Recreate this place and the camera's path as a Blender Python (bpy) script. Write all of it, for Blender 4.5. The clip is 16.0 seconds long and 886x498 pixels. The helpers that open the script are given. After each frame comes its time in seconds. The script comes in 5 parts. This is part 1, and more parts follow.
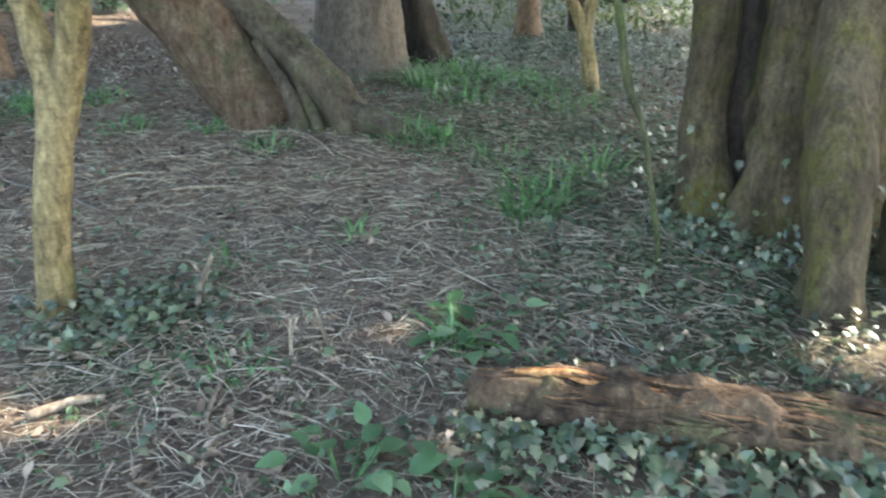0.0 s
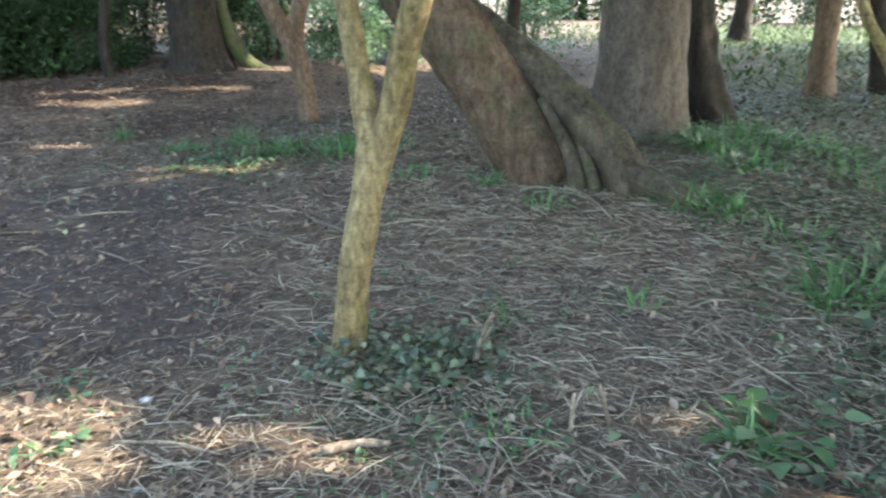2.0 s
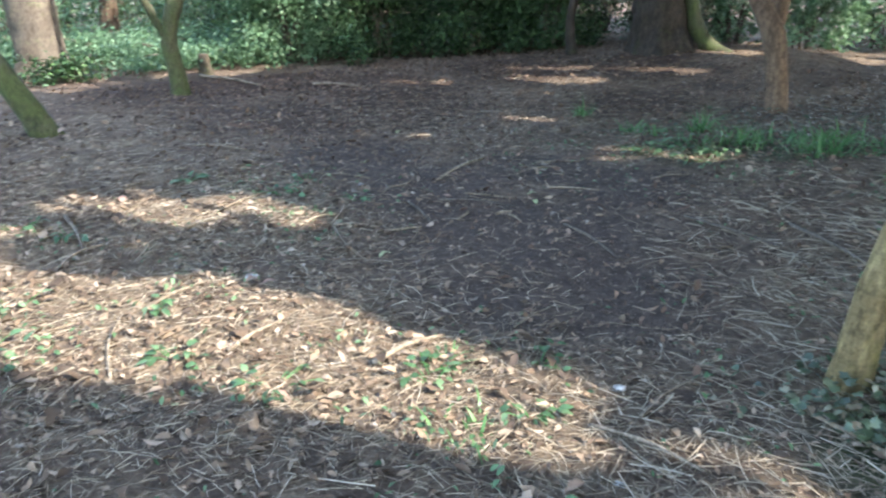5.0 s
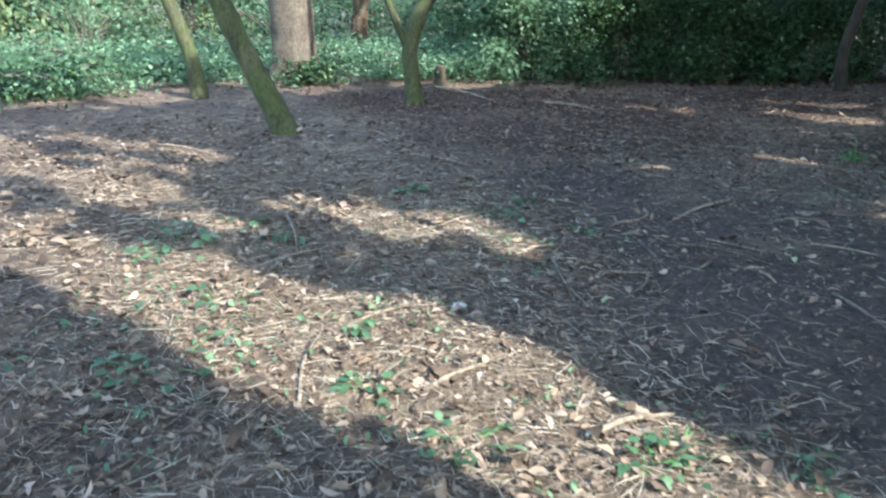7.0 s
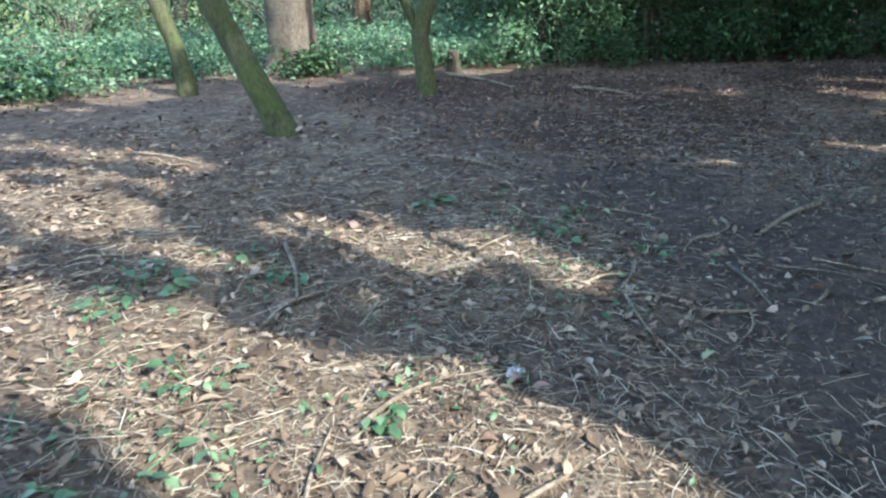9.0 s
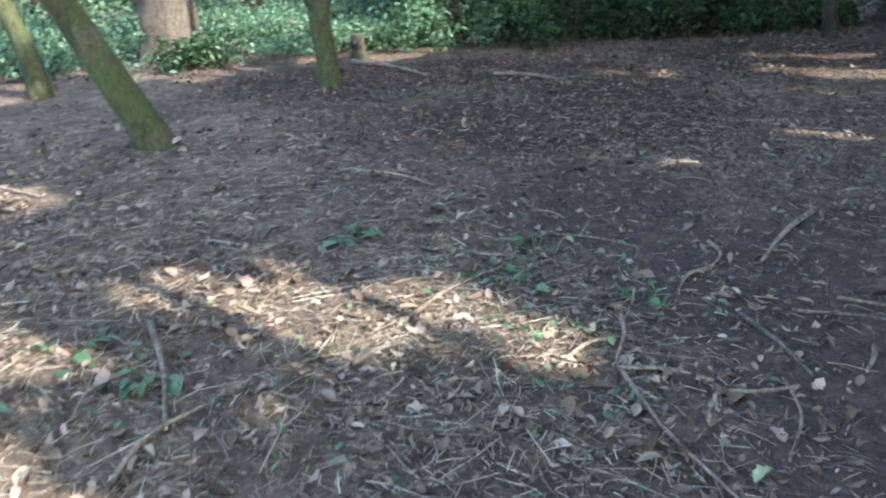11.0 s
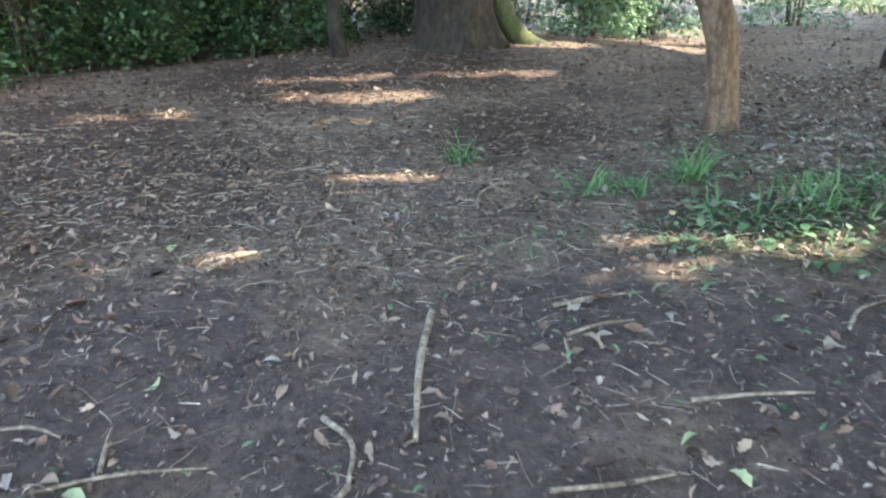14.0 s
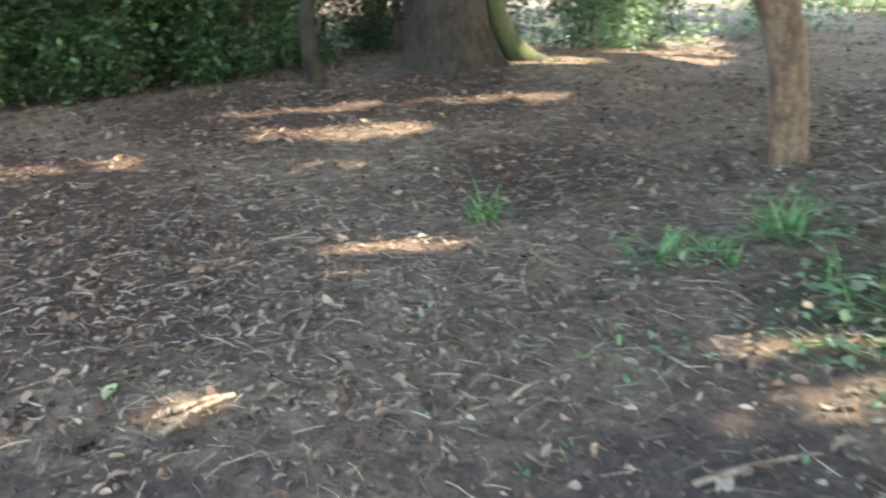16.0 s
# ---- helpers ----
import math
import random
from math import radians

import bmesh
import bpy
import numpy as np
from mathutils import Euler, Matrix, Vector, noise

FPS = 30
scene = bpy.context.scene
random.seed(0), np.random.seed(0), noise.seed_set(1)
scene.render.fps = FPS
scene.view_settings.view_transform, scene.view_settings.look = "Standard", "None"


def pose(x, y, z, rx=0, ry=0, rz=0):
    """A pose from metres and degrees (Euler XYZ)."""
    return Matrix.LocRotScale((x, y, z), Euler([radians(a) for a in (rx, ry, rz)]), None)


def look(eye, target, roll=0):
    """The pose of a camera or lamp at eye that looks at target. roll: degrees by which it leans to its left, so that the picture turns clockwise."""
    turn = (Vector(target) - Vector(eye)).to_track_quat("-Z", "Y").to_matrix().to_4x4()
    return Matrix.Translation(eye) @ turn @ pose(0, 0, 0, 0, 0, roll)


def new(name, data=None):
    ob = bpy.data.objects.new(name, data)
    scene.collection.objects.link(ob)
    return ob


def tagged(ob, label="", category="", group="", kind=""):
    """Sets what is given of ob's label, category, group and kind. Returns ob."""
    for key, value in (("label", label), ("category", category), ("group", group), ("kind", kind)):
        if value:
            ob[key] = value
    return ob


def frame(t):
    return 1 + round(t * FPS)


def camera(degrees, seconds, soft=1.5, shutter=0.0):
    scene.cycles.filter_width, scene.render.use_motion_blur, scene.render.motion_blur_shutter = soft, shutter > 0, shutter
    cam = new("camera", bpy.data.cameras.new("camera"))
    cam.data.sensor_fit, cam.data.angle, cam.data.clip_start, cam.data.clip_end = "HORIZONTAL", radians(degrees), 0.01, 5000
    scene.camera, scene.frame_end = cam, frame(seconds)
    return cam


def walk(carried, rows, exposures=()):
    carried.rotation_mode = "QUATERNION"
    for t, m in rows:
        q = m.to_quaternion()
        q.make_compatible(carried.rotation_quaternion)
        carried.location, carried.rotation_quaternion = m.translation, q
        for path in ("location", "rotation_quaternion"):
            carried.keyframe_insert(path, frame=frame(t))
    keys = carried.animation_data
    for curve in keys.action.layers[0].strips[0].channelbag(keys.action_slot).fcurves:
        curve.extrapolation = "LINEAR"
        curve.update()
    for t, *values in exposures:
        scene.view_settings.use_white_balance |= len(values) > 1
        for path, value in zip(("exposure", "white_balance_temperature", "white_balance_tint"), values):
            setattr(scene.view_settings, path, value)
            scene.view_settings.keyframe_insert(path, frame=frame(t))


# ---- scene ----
cam = camera(61.2, 16.0, soft=2.2, shutter=0.4)
METRES, EYE, TILT, LEAN, TURN = 6.4, 1.4118, 0.0, 0.0, 0.0
ROWS = [
    (0.0, 0.0, 0.0, 0.0, 0.54, -22.45, -1.3),
    (0.5, -0.0082, 0.0026, 0.0032, 5.11, -21.68, -1.56),
    (1.0, -0.016, 0.0075, 0.0034, 9.38, -21.88, -1.07),
    (1.5, -0.0264, 0.0113, 0.0063, 14.92, -19.42, -0.79),
    (2.0, -0.0354, 0.0121, 0.0079, 19.48, -19.16, -0.5),
    (2.5, -0.0465, 0.0088, 0.0089, 25.71, -19.21, -0.0),
    (3.0, -0.0555, 0.0047, 0.0096, 30.14, -19.28, 0.46),
    (3.5, -0.0651, 0.0024, 0.0103, 35.25, -18.78, 0.25),
    (4.0, -0.079, -0.0003, 0.0098, 40.56, -18.78, 0.11),
    (4.5, -0.0935, -0.0011, 0.0086, 45.45, -19.72, 0.78),
    (7.0, -0.1771, 0.0298, -0.0048, 67.89, -19.05, -0.99),
    (7.5, -0.2166, 0.0364, -0.0086, 69.3, -17.73, 0.5),
    (8.0, -0.2513, 0.0464, -0.0135, 69.98, -19.41, 2.06),
    (10.5, -0.4644, 0.1084, -0.0244, 62.96, -20.77, -1.0),
    (11.0, -0.4976, 0.1256, -0.0252, 60.34, -21.9, 1.45),
    (11.5, -0.5437, 0.1467, -0.0245, 49.58, -19.2, -0.37),
    (12.0, -0.5735, 0.1772, -0.0292, 43.68, -21.39, 0.4),
    (12.5, -0.6024, 0.2161, -0.0284, 39.62, -19.92, -1.11),
    (13.0, -0.6355, 0.2509, -0.0327, 29.54, -20.19, -0.11),
    (13.5, -0.6642, 0.2778, -0.0371, 24.21, -22.91, 0.3),
    (14.0, -0.6968, 0.3175, -0.0391, 23.91, -21.18, 0.09),
    (14.5, -0.7288, 0.3518, -0.0375, 24.36, -23.17, -1.74),
    (15.0, -0.767, 0.3843, -0.0356, 18.46, -21.77, 0.47),
    (15.5, -0.7849, 0.4125, -0.0366, 14.38, -20.67, 0.88),
    (16.0, -0.8087, 0.4626, -0.0399, 21.0, -20.61, 1.33),
]
walk(cam, [(t, pose(0, 0, EYE, TILT, LEAN, TURN) @ pose(METRES * x, METRES * y, METRES * z, 90 + pitch, roll, yaw)) for t, x, y, z, yaw, pitch, roll in ROWS],
     exposures=[(0.0, 4.2, 7050, 10), (2.0, 4.06, 7050, 10), (4.0, 3.84, 6750, 10), (7.0, 3.46, 5950, 5), (8.0, 3.34, 5880, 4), (10.5, 3.46, 6150, 6), (12.0, 3.99, 6250, 10), (13.0, 4.38, 6650, 10),
                (14.5, 4.42, 7150, 10), (16.0, 4.46, 7600, 10)])

# ---- world and sun ----
SUN_BEARING, SUN_HEIGHT = radians(23.5), radians(38)      # anticlockwise from +x; above the horizon
SUN_WAY = Vector((math.cos(SUN_BEARING) * math.cos(SUN_HEIGHT), math.sin(SUN_BEARING) * math.cos(SUN_HEIGHT), math.sin(SUN_HEIGHT)))
world = bpy.data.worlds.new("world")
scene.world = world
world.use_nodes = True
sky = world.node_tree.nodes.new("ShaderNodeTexSky")
sky.sky_type, sky.sun_disc = "NISHITA", False
sky.sun_elevation, sky.sun_rotation = SUN_HEIGHT, radians(90) - SUN_BEARING
world.node_tree.links.new(sky.outputs[0], world.node_tree.nodes["Background"].inputs[0])
world.node_tree.nodes["Background"].inputs[1].default_value = 0.15
lamp = bpy.data.lights.new("sun", "SUN")
lamp.energy, lamp.angle, lamp.color = 2.0, radians(0.55), (1.0, 0.96, 0.89)
sun = new("sun", lamp)
sun.matrix_world = look(SUN_WAY * 60, (0, 0, 0))

# ---- materials ----
def nodes_of(name):
    m = bpy.data.materials.new(name)
    m.use_nodes = True
    nt = m.node_tree
    return m, nt, nt.nodes["Principled BSDF"]


def add(nt, kind, **values):
    n = nt.nodes.new("ShaderNode" + kind)
    for k, v in values.items():
        n.inputs[k].default_value = v
    return n


def ramp(nt, source, stops):
    n = nt.nodes.new("ShaderNodeValToRGB")
    while len(n.color_ramp.elements) < len(stops):
        n.color_ramp.elements.new(0.5)
    for e, (p, c) in zip(n.color_ramp.elements, stops):
        e.position, e.color = p, (*c, 1)
    nt.links.new(source, n.inputs[0])
    return n.outputs[0]


def mix(nt, fac, a, b, blend="MIX"):
    n = nt.nodes.new("ShaderNodeMix")
    n.data_type, n.blend_type = "RGBA", blend
    if isinstance(fac, float):
        n.inputs[0].default_value = fac
    else:
        nt.links.new(fac, n.inputs[0])
    for socket, v in ((n.inputs[6], a), (n.inputs[7], b)):
        if isinstance(v, tuple):
            socket.default_value = (*v, 1)
        else:
            nt.links.new(v, socket)
    return n.outputs[2]


def noise_of(nt, scale, detail=6.0, rough=0.6, stretch=None, space="Object"):
    co = nt.nodes.new("ShaderNodeTexCoord").outputs[space]
    if stretch:
        mp = nt.nodes.new("ShaderNodeMapping")
        mp.inputs["Scale"].default_value = stretch
        nt.links.new(co, mp.inputs[0])
        co = mp.outputs[0]
    n = add(nt, "TexNoise", Scale=scale, Detail=detail, Roughness=rough)
    nt.links.new(co, n.inputs["Vector"])
    return n.outputs["Fac"]


def bump(nt, height, bsdf, strength, distance):
    b = add(nt, "Bump", Strength=strength, Distance=distance)
    nt.links.new(height, b.inputs["Height"])
    nt.links.new(b.outputs[0], bsdf.inputs["Normal"])


def bark(name, dark, mid, pale, moss=None, moss_at=0.56, grain=18.0, depth=0.02, band=0.0, streak=0.7):
    """Bark: furrows along the stem, blotches of lichen, moss where the noise is high."""
    m, nt, b = nodes_of(name)
    fur = noise_of(nt, grain, 8.0, 0.65, (1, 1, 0.28))
    big = noise_of(nt, 2.6, 5.0, 0.6)
    fine = noise_of(nt, 85.0, 4.0, 0.7)
    c = ramp(nt, fur, [(0.32, dark), (0.52, mid), (0.72, pale)])
    c = mix(nt, ramp(nt, big, [(0.42, (0, 0, 0)), (0.62, (0.5, 0.5, 0.5))]), c, pale)
    blot = noise_of(nt, 11.0, 6.0, 0.75, (1, 1, 0.7))
    c = mix(nt, ramp(nt, blot, [(0.3, (0.75, 0.75, 0.75)), (0.47, (0, 0, 0))]), c, dark)
    run = noise_of(nt, 5.5, 4.0, 0.6, (1, 1, 0.16))
    c = mix(nt, ramp(nt, run, [(0.36, (streak, streak, streak)), (0.5, (0, 0, 0))]), c, dark)
    if band:
        ring = noise_of(nt, 9.0, 3.0, 0.5, (0.25, 0.25, 3.4))
        c = mix(nt, ramp(nt, ring, [(0.52, (0, 0, 0)), (0.66, (band, band, band))]), c, dark)
    if moss:
        mm = noise_of(nt, 4.2, 6.0, 0.7)
        c = mix(nt, ramp(nt, mm, [(moss_at - 0.06, (0, 0, 0)), (moss_at + 0.08, (0.85, 0.85, 0.85))]), c, moss)
    scar = noise_of(nt, 38.0, 6.0, 0.75, (1, 1, 0.45))
    c = mix(nt, 0.8, c, ramp(nt, scar, [(0.34, (0.35, 0.33, 0.3)), (0.55, (1, 1, 1)), (0.7, (1.25, 1.22, 1.15))]), "MULTIPLY")
    c = mix(nt, 0.6, c, ramp(nt, fine, [(0.3, (0.4, 0.4, 0.4)), (0.7, (1.1, 1.1, 1.1))]), "MULTIPLY")
    nt.links.new(c, b.inputs["Base Color"])
    b.inputs["Roughness"].default_value = 0.9
    b.inputs["Specular IOR Level"].default_value = 0.2
    bump(nt, mix(nt, 0.4, fur, fine), b, 0.9, depth)
    return m


def leafy(name, stops, glow=0.35, rough=0.5, gloss=0.4):
    """Leaves or blades: every one of its own tint, letting some light through."""
    m, nt, b = nodes_of(name)
    geo = nt.nodes.new("ShaderNodeNewGeometry")
    c = ramp(nt, geo.outputs["Random Per Island"], stops)
    c = mix(nt, 0.5, c, ramp(nt, noise_of(nt, 22.0, 4.0), [(0.3, (0.5, 0.5, 0.5)), (0.7, (1, 1, 1))]), "MULTIPLY")
    nt.links.new(c, b.inputs["Base Color"])
    b.inputs["Roughness"].default_value = rough
    b.inputs["Specular IOR Level"].default_value = gloss
    if glow:
        t = nt.nodes.new("ShaderNodeBsdfTranslucent")
        nt.links.new(c, t.inputs[0])
        s = nt.nodes.new("ShaderNodeMixShader")
        s.inputs[0].default_value = glow
        nt.links.new(b.outputs[0], s.inputs[1])
        nt.links.new(t.outputs[0], s.inputs[2])
        nt.links.new(s.outputs[0], nt.nodes["Material Output"].inputs[0])
    return m


def blob_mask(nt, spots, edge=0.5):
    """1 inside soft round spots of the plan (x, y, radius), 0 outside, with ragged rims."""
    pos = nt.nodes.new("ShaderNodeNewGeometry").outputs["Position"]
    nz = add(nt, "TexNoise", Scale=1.3, Detail=5.0, Roughness=0.65)
    nt.links.new(pos, nz.inputs["Vector"])
    total = None
    for x, y, r in spots:
        d = nt.nodes.new("ShaderNodeVectorMath")
        d.operation = "MULTIPLY_ADD"
        d.inputs[1].default_value, d.inputs[2].default_value = (1 / r, 1 / r, 0), (-x / r, -y / r, 0)
        nt.links.new(pos, d.inputs[0])
        ln = nt.nodes.new("ShaderNodeVectorMath")
        ln.operation = "LENGTH"
        nt.links.new(d.outputs[0], ln.inputs[0])
        s = nt.nodes.new("ShaderNodeMath")
        s.operation = "SUBTRACT"
        s.use_clamp = True
        s.inputs[0].default_value = 1.25
        nt.links.new(ln.outputs["Value"], s.inputs[1])
        if total is None:
            total = s.outputs[0]
        else:
            mx = nt.nodes.new("ShaderNodeMath")
            mx.operation = "MAXIMUM"
            nt.links.new(total, mx.inputs[0])
            nt.links.new(s.outputs[0], mx.inputs[1])
            total = mx.outputs[0]
    a = nt.nodes.new("ShaderNodeMath")
    a.operation = "MULTIPLY_ADD"
    nt.links.new(nz.outputs["Fac"], a.inputs[0])
    a.inputs[1].default_value = 1.0
    a.inputs[2].default_value = -0.75
    b = nt.nodes.new("ShaderNodeMath")
    b.operation = "ADD"
    nt.links.new(total, b.inputs[0])
    nt.links.new(a.outputs[0], b.inputs[1])
    return ramp(nt, b.outputs[0], [(0.0, (0, 0, 0)), (edge, (1, 1, 1))])


BARE = [(-3.0, 3.0, 0.9), (-4.0, 3.4, 1.2), (-5.2, 3.6, 1.0), (-5.0, 4.6, 0.8), (-6.3, 3.6, 0.9), (-4.2, 4.6, 0.8), (-3.4, 2.6, 0.6)]
GREENS = [(2.5, 12, 3), (1, 15, 3), (4, 19, 5), (-1, 11, 2), (1.2, 3.2, 1.2), (0.9, 5.0, 1.2), (0.5, 7.5, 1.6), (-1.2, 2.6, 0.5), (-4.4, 6.0, 0.7), (-3.9, 6.6, 0.9), (-17.2, 2, 4.2), (-17, 7, 3.6), (-16.2, -3.5, 3.6)]
DARK_SOIL = [(-8.4, 5.6, 1.5), (-10.4, 5.4, 1.5), (-7.6, 5.2, 0.9), (-8.3, 4.2, 1.5), (-9.6, 6.0, 1.7), (-9.2, 8.4, 1.6), (-7.6, 9.4, 1.2), (-6.4, 7.6, 1.0), (-10.8, 3.8, 1.8)]
LAWN = [(4, 30, 11), (14, 34, 13)]
TRACK = [(-8, 33, 7), (-17, 37, 8), (-4.0, 22, 2.5), (-5.4, 18, 1.9), (-6.4, 15, 1.5)]


def ground_material():
    m, nt, b = nodes_of("woodland_soil")
    big = noise_of(nt, 0.9, 6.0, 0.6)
    mid = noise_of(nt, 9.0, 8.0, 0.7)
    fine = noise_of(nt, 70.0, 6.0, 0.75)
    soil = ramp(nt, mid, [(0.3, (0.05, 0.036, 0.029)), (0.52, (0.095, 0.067, 0.051)), (0.72, (0.16, 0.116, 0.081))])
    litter = ramp(nt, mid, [(0.3, (0.07, 0.05, 0.036)), (0.5, (0.15, 0.108, 0.074)), (0.7, (0.28, 0.215, 0.145))])
    c = mix(nt, ramp(nt, big, [(0.36, (0, 0, 0)), (0.6, (1, 1, 1))]), soil, litter)
    c = mix(nt, blob_mask(nt, BARE), c, ramp(nt, mid, [(0.3, (0.046, 0.034, 0.028)), (0.7, (0.115, 0.084, 0.067))]))
    c = mix(nt, blob_mask(nt, DARK_SOIL), c, ramp(nt, mid, [(0.3, (0.034, 0.022, 0.016)), (0.7, (0.086, 0.055, 0.038))]))
    c = mix(nt, blob_mask(nt, GREENS), c, ramp(nt, mid, [(0.3, (0.028, 0.032, 0.018)), (0.7, (0.075, 0.085, 0.04))]))
    c = mix(nt, blob_mask(nt, LAWN), c, ramp(nt, mid, [(0.3, (0.035, 0.055, 0.014)), (0.7, (0.075, 0.1, 0.034))]))
    c = mix(nt, blob_mask(nt, TRACK), c, ramp(nt, mid, [(0.3, (0.085, 0.064, 0.048)), (0.7, (0.17, 0.136, 0.104))]))
    clods = noise_of(nt, 24.0, 8.0, 0.8)
    c = mix(nt, 0.75, c, ramp(nt, clods, [(0.36, (0.5, 0.49, 0.48)), (0.52, (1, 1, 1)), (0.68, (1.3, 1.27, 1.22))]), "MULTIPLY")
    c = mix(nt, 0.6, c, ramp(nt, fine, [(0.28, (0.35, 0.35, 0.35)), (0.7, (1.15, 1.15, 1.15))]), "MULTIPLY")
    nt.links.new(c, b.inputs["Base Color"])
    b.inputs["Roughness"].default_value = 0.95
    b.inputs["Specular IOR Level"].default_value = 0.15
    grit = noise_of(nt, 190.0, 3.0, 0.6)
    bump(nt, mix(nt, 0.3, mix(nt, 0.55, mid, fine), grit), b, 1.0, 0.035)
    return m


M_GROUND = ground_material()
M_SAPLING = bark("pale_lichen_bark", (0.07, 0.05, 0.022), (0.16, 0.118, 0.055), (0.27, 0.212, 0.108), (0.11, 0.098, 0.026), 0.58, 30.0, 0.02, 0.4, 0.06)
M_LEAN = bark("grey_brown_bark", (0.032, 0.017, 0.01), (0.088, 0.055, 0.034), (0.135, 0.105, 0.072), (0.06, 0.062, 0.03), 0.58, 14.0, 0.03, 0.2, 0.25)
M_LEANMOSS = bark("mossy_grey_bark", (0.02, 0.014, 0.009), (0.062, 0.048, 0.032), (0.112, 0.092, 0.064), (0.058, 0.062, 0.024), 0.58, 16.0, 0.03, 0.0, 0.4)
M_BEECH = bark("smooth_grey_bark", (0.045, 0.034, 0.025), (0.09, 0.071, 0.053), (0.13, 0.105, 0.08), (0.08, 0.085, 0.04), 0.62, 8.0, 0.02, 0.12, 0.35)
M_OAK = bark("mossy_brown_bark", (0.022, 0.015, 0.008), (0.078, 0.057, 0.032), (0.145, 0.112, 0.068), (0.08, 0.072, 0.015), 0.56, 10.0, 0.05)
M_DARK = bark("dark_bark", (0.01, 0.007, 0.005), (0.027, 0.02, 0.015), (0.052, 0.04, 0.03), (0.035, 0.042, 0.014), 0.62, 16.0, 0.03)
M_THIN = bark("tan_bark", (0.056, 0.036, 0.024), (0.122, 0.08, 0.052), (0.178, 0.122, 0.082), (0.1, 0.09, 0.045), 0.66, 22.0, 0.01)
M_MOSSY = bark("green_mossy_bark", (0.024, 0.024, 0.013), (0.055, 0.055, 0.027), (0.09, 0.088, 0.045), (0.052, 0.066, 0.02), 0.5, 22.0, 0.01)
M_ROT = bark("rotten_wood", (0.018, 0.01, 0.006), (0.068, 0.042, 0.025), (0.15, 0.1, 0.06), (0.06, 0.062, 0.024), 0.6, 30.0, 0.02)
M_SPLINTER = bark("orange_broken_wood", (0.12, 0.042, 0.015), (0.28, 0.12, 0.046), (0.42, 0.23, 0.1), None, 0.6, 40.0, 0.015)
M_FIBRE = bark("fibrous_red_brown_wood", (0.03, 0.015, 0.008), (0.1, 0.05, 0.025), (0.2, 0.12, 0.065), None, 0.6, 60.0, 0.008)
M_STICK = bark("dry_stick", (0.075, 0.055, 0.038), (0.18, 0.138, 0.098), (0.3, 0.245, 0.18), None, 0.6, 40.0, 0.004)
M_DARKSTICK = bark("dark_stick", (0.05, 0.04, 0.032), (0.1, 0.08, 0.064), (0.17, 0.14, 0.11), None, 0.6, 40.0, 0.004)
M_TWIGS = leafy("dry_twigs", [(0.0, (0.07, 0.054, 0.042)), (0.35, (0.16, 0.124, 0.09)), (0.65, (0.28, 0.218, 0.152)), (0.88, (0.37, 0.305, 0.22)), (1.0, (0.47, 0.4, 0.3))], 0.0, 0.8, 0.2)
M_STALKS = leafy("dry_stalks", [(0.0, (0.1, 0.072, 0.05)), (0.4, (0.2, 0.155, 0.108)), (0.75, (0.34, 0.28, 0.205)), (1.0, (0.46, 0.4, 0.31))], 0.0, 0.75, 0.25)
M_DEAD = leafy("dead_leaves", [(0.0, (0.06, 0.042, 0.032)), (0.4, (0.13, 0.09, 0.062)), (0.72, (0.22, 0.155, 0.105)), (0.92, (0.28, 0.21, 0.15)), (1.0, (0.35, 0.285, 0.22))], 0.12, 0.8, 0.15)
M_IVY = leafy("ivy_leaves", [(0.0, (0.026, 0.036, 0.018)), (0.4, (0.046, 0.066, 0.032)), (0.7, (0.085, 0.11, 0.055)), (0.86, (0.12, 0.12, 0.07)), (0.93, (0.15, 0.105, 0.065)), (1.0, (0.19, 0.19, 0.13))], 0.2, 0.42, 0.5)
M_HERB = leafy("herb_leaves", [(0.0, (0.035, 0.075, 0.03)), (0.6, (0.07, 0.135, 0.055)), (1.0, (0.13, 0.2, 0.1))], 0.35, 0.5, 0.4)
M_GRASS = leafy("grass_blades", [(0.0, (0.04, 0.1, 0.032)), (0.6, (0.075, 0.175, 0.055)), (1.0, (0.15, 0.26, 0.1))], 0.4, 0.45, 0.4)
M_FARGRASS = leafy("rough_grass", [(0.0, (0.03, 0.05, 0.018)), (0.6, (0.058, 0.09, 0.032)), (1.0, (0.13, 0.14, 0.06))], 0.35, 0.55, 0.25)
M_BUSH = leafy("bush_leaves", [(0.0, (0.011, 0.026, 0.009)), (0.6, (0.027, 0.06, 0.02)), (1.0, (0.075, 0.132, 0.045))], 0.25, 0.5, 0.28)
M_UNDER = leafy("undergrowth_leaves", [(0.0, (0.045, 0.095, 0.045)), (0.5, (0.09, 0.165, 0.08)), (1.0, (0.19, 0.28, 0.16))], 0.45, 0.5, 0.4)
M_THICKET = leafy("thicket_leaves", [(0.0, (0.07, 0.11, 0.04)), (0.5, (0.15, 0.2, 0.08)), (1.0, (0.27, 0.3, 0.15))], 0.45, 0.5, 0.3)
M_CROWN = leafy("crown_leaves", [(0.0, (0.05, 0.09, 0.025)), (0.6, (0.08, 0.14, 0.04)), (1.0, (0.14, 0.2, 0.06))], 0.45, 0.5, 0.3)
# pale end of this litter carries the sheen of sun and sky
M_PALELITTER = leafy("sheen_pale_litter", [(0.0, (0.07, 0.054, 0.042)), (0.4, (0.15, 0.118, 0.09)), (0.8, (0.27, 0.225, 0.18)), (1.0, (0.42, 0.38, 0.33))], 0.1, 0.6, 0.4)
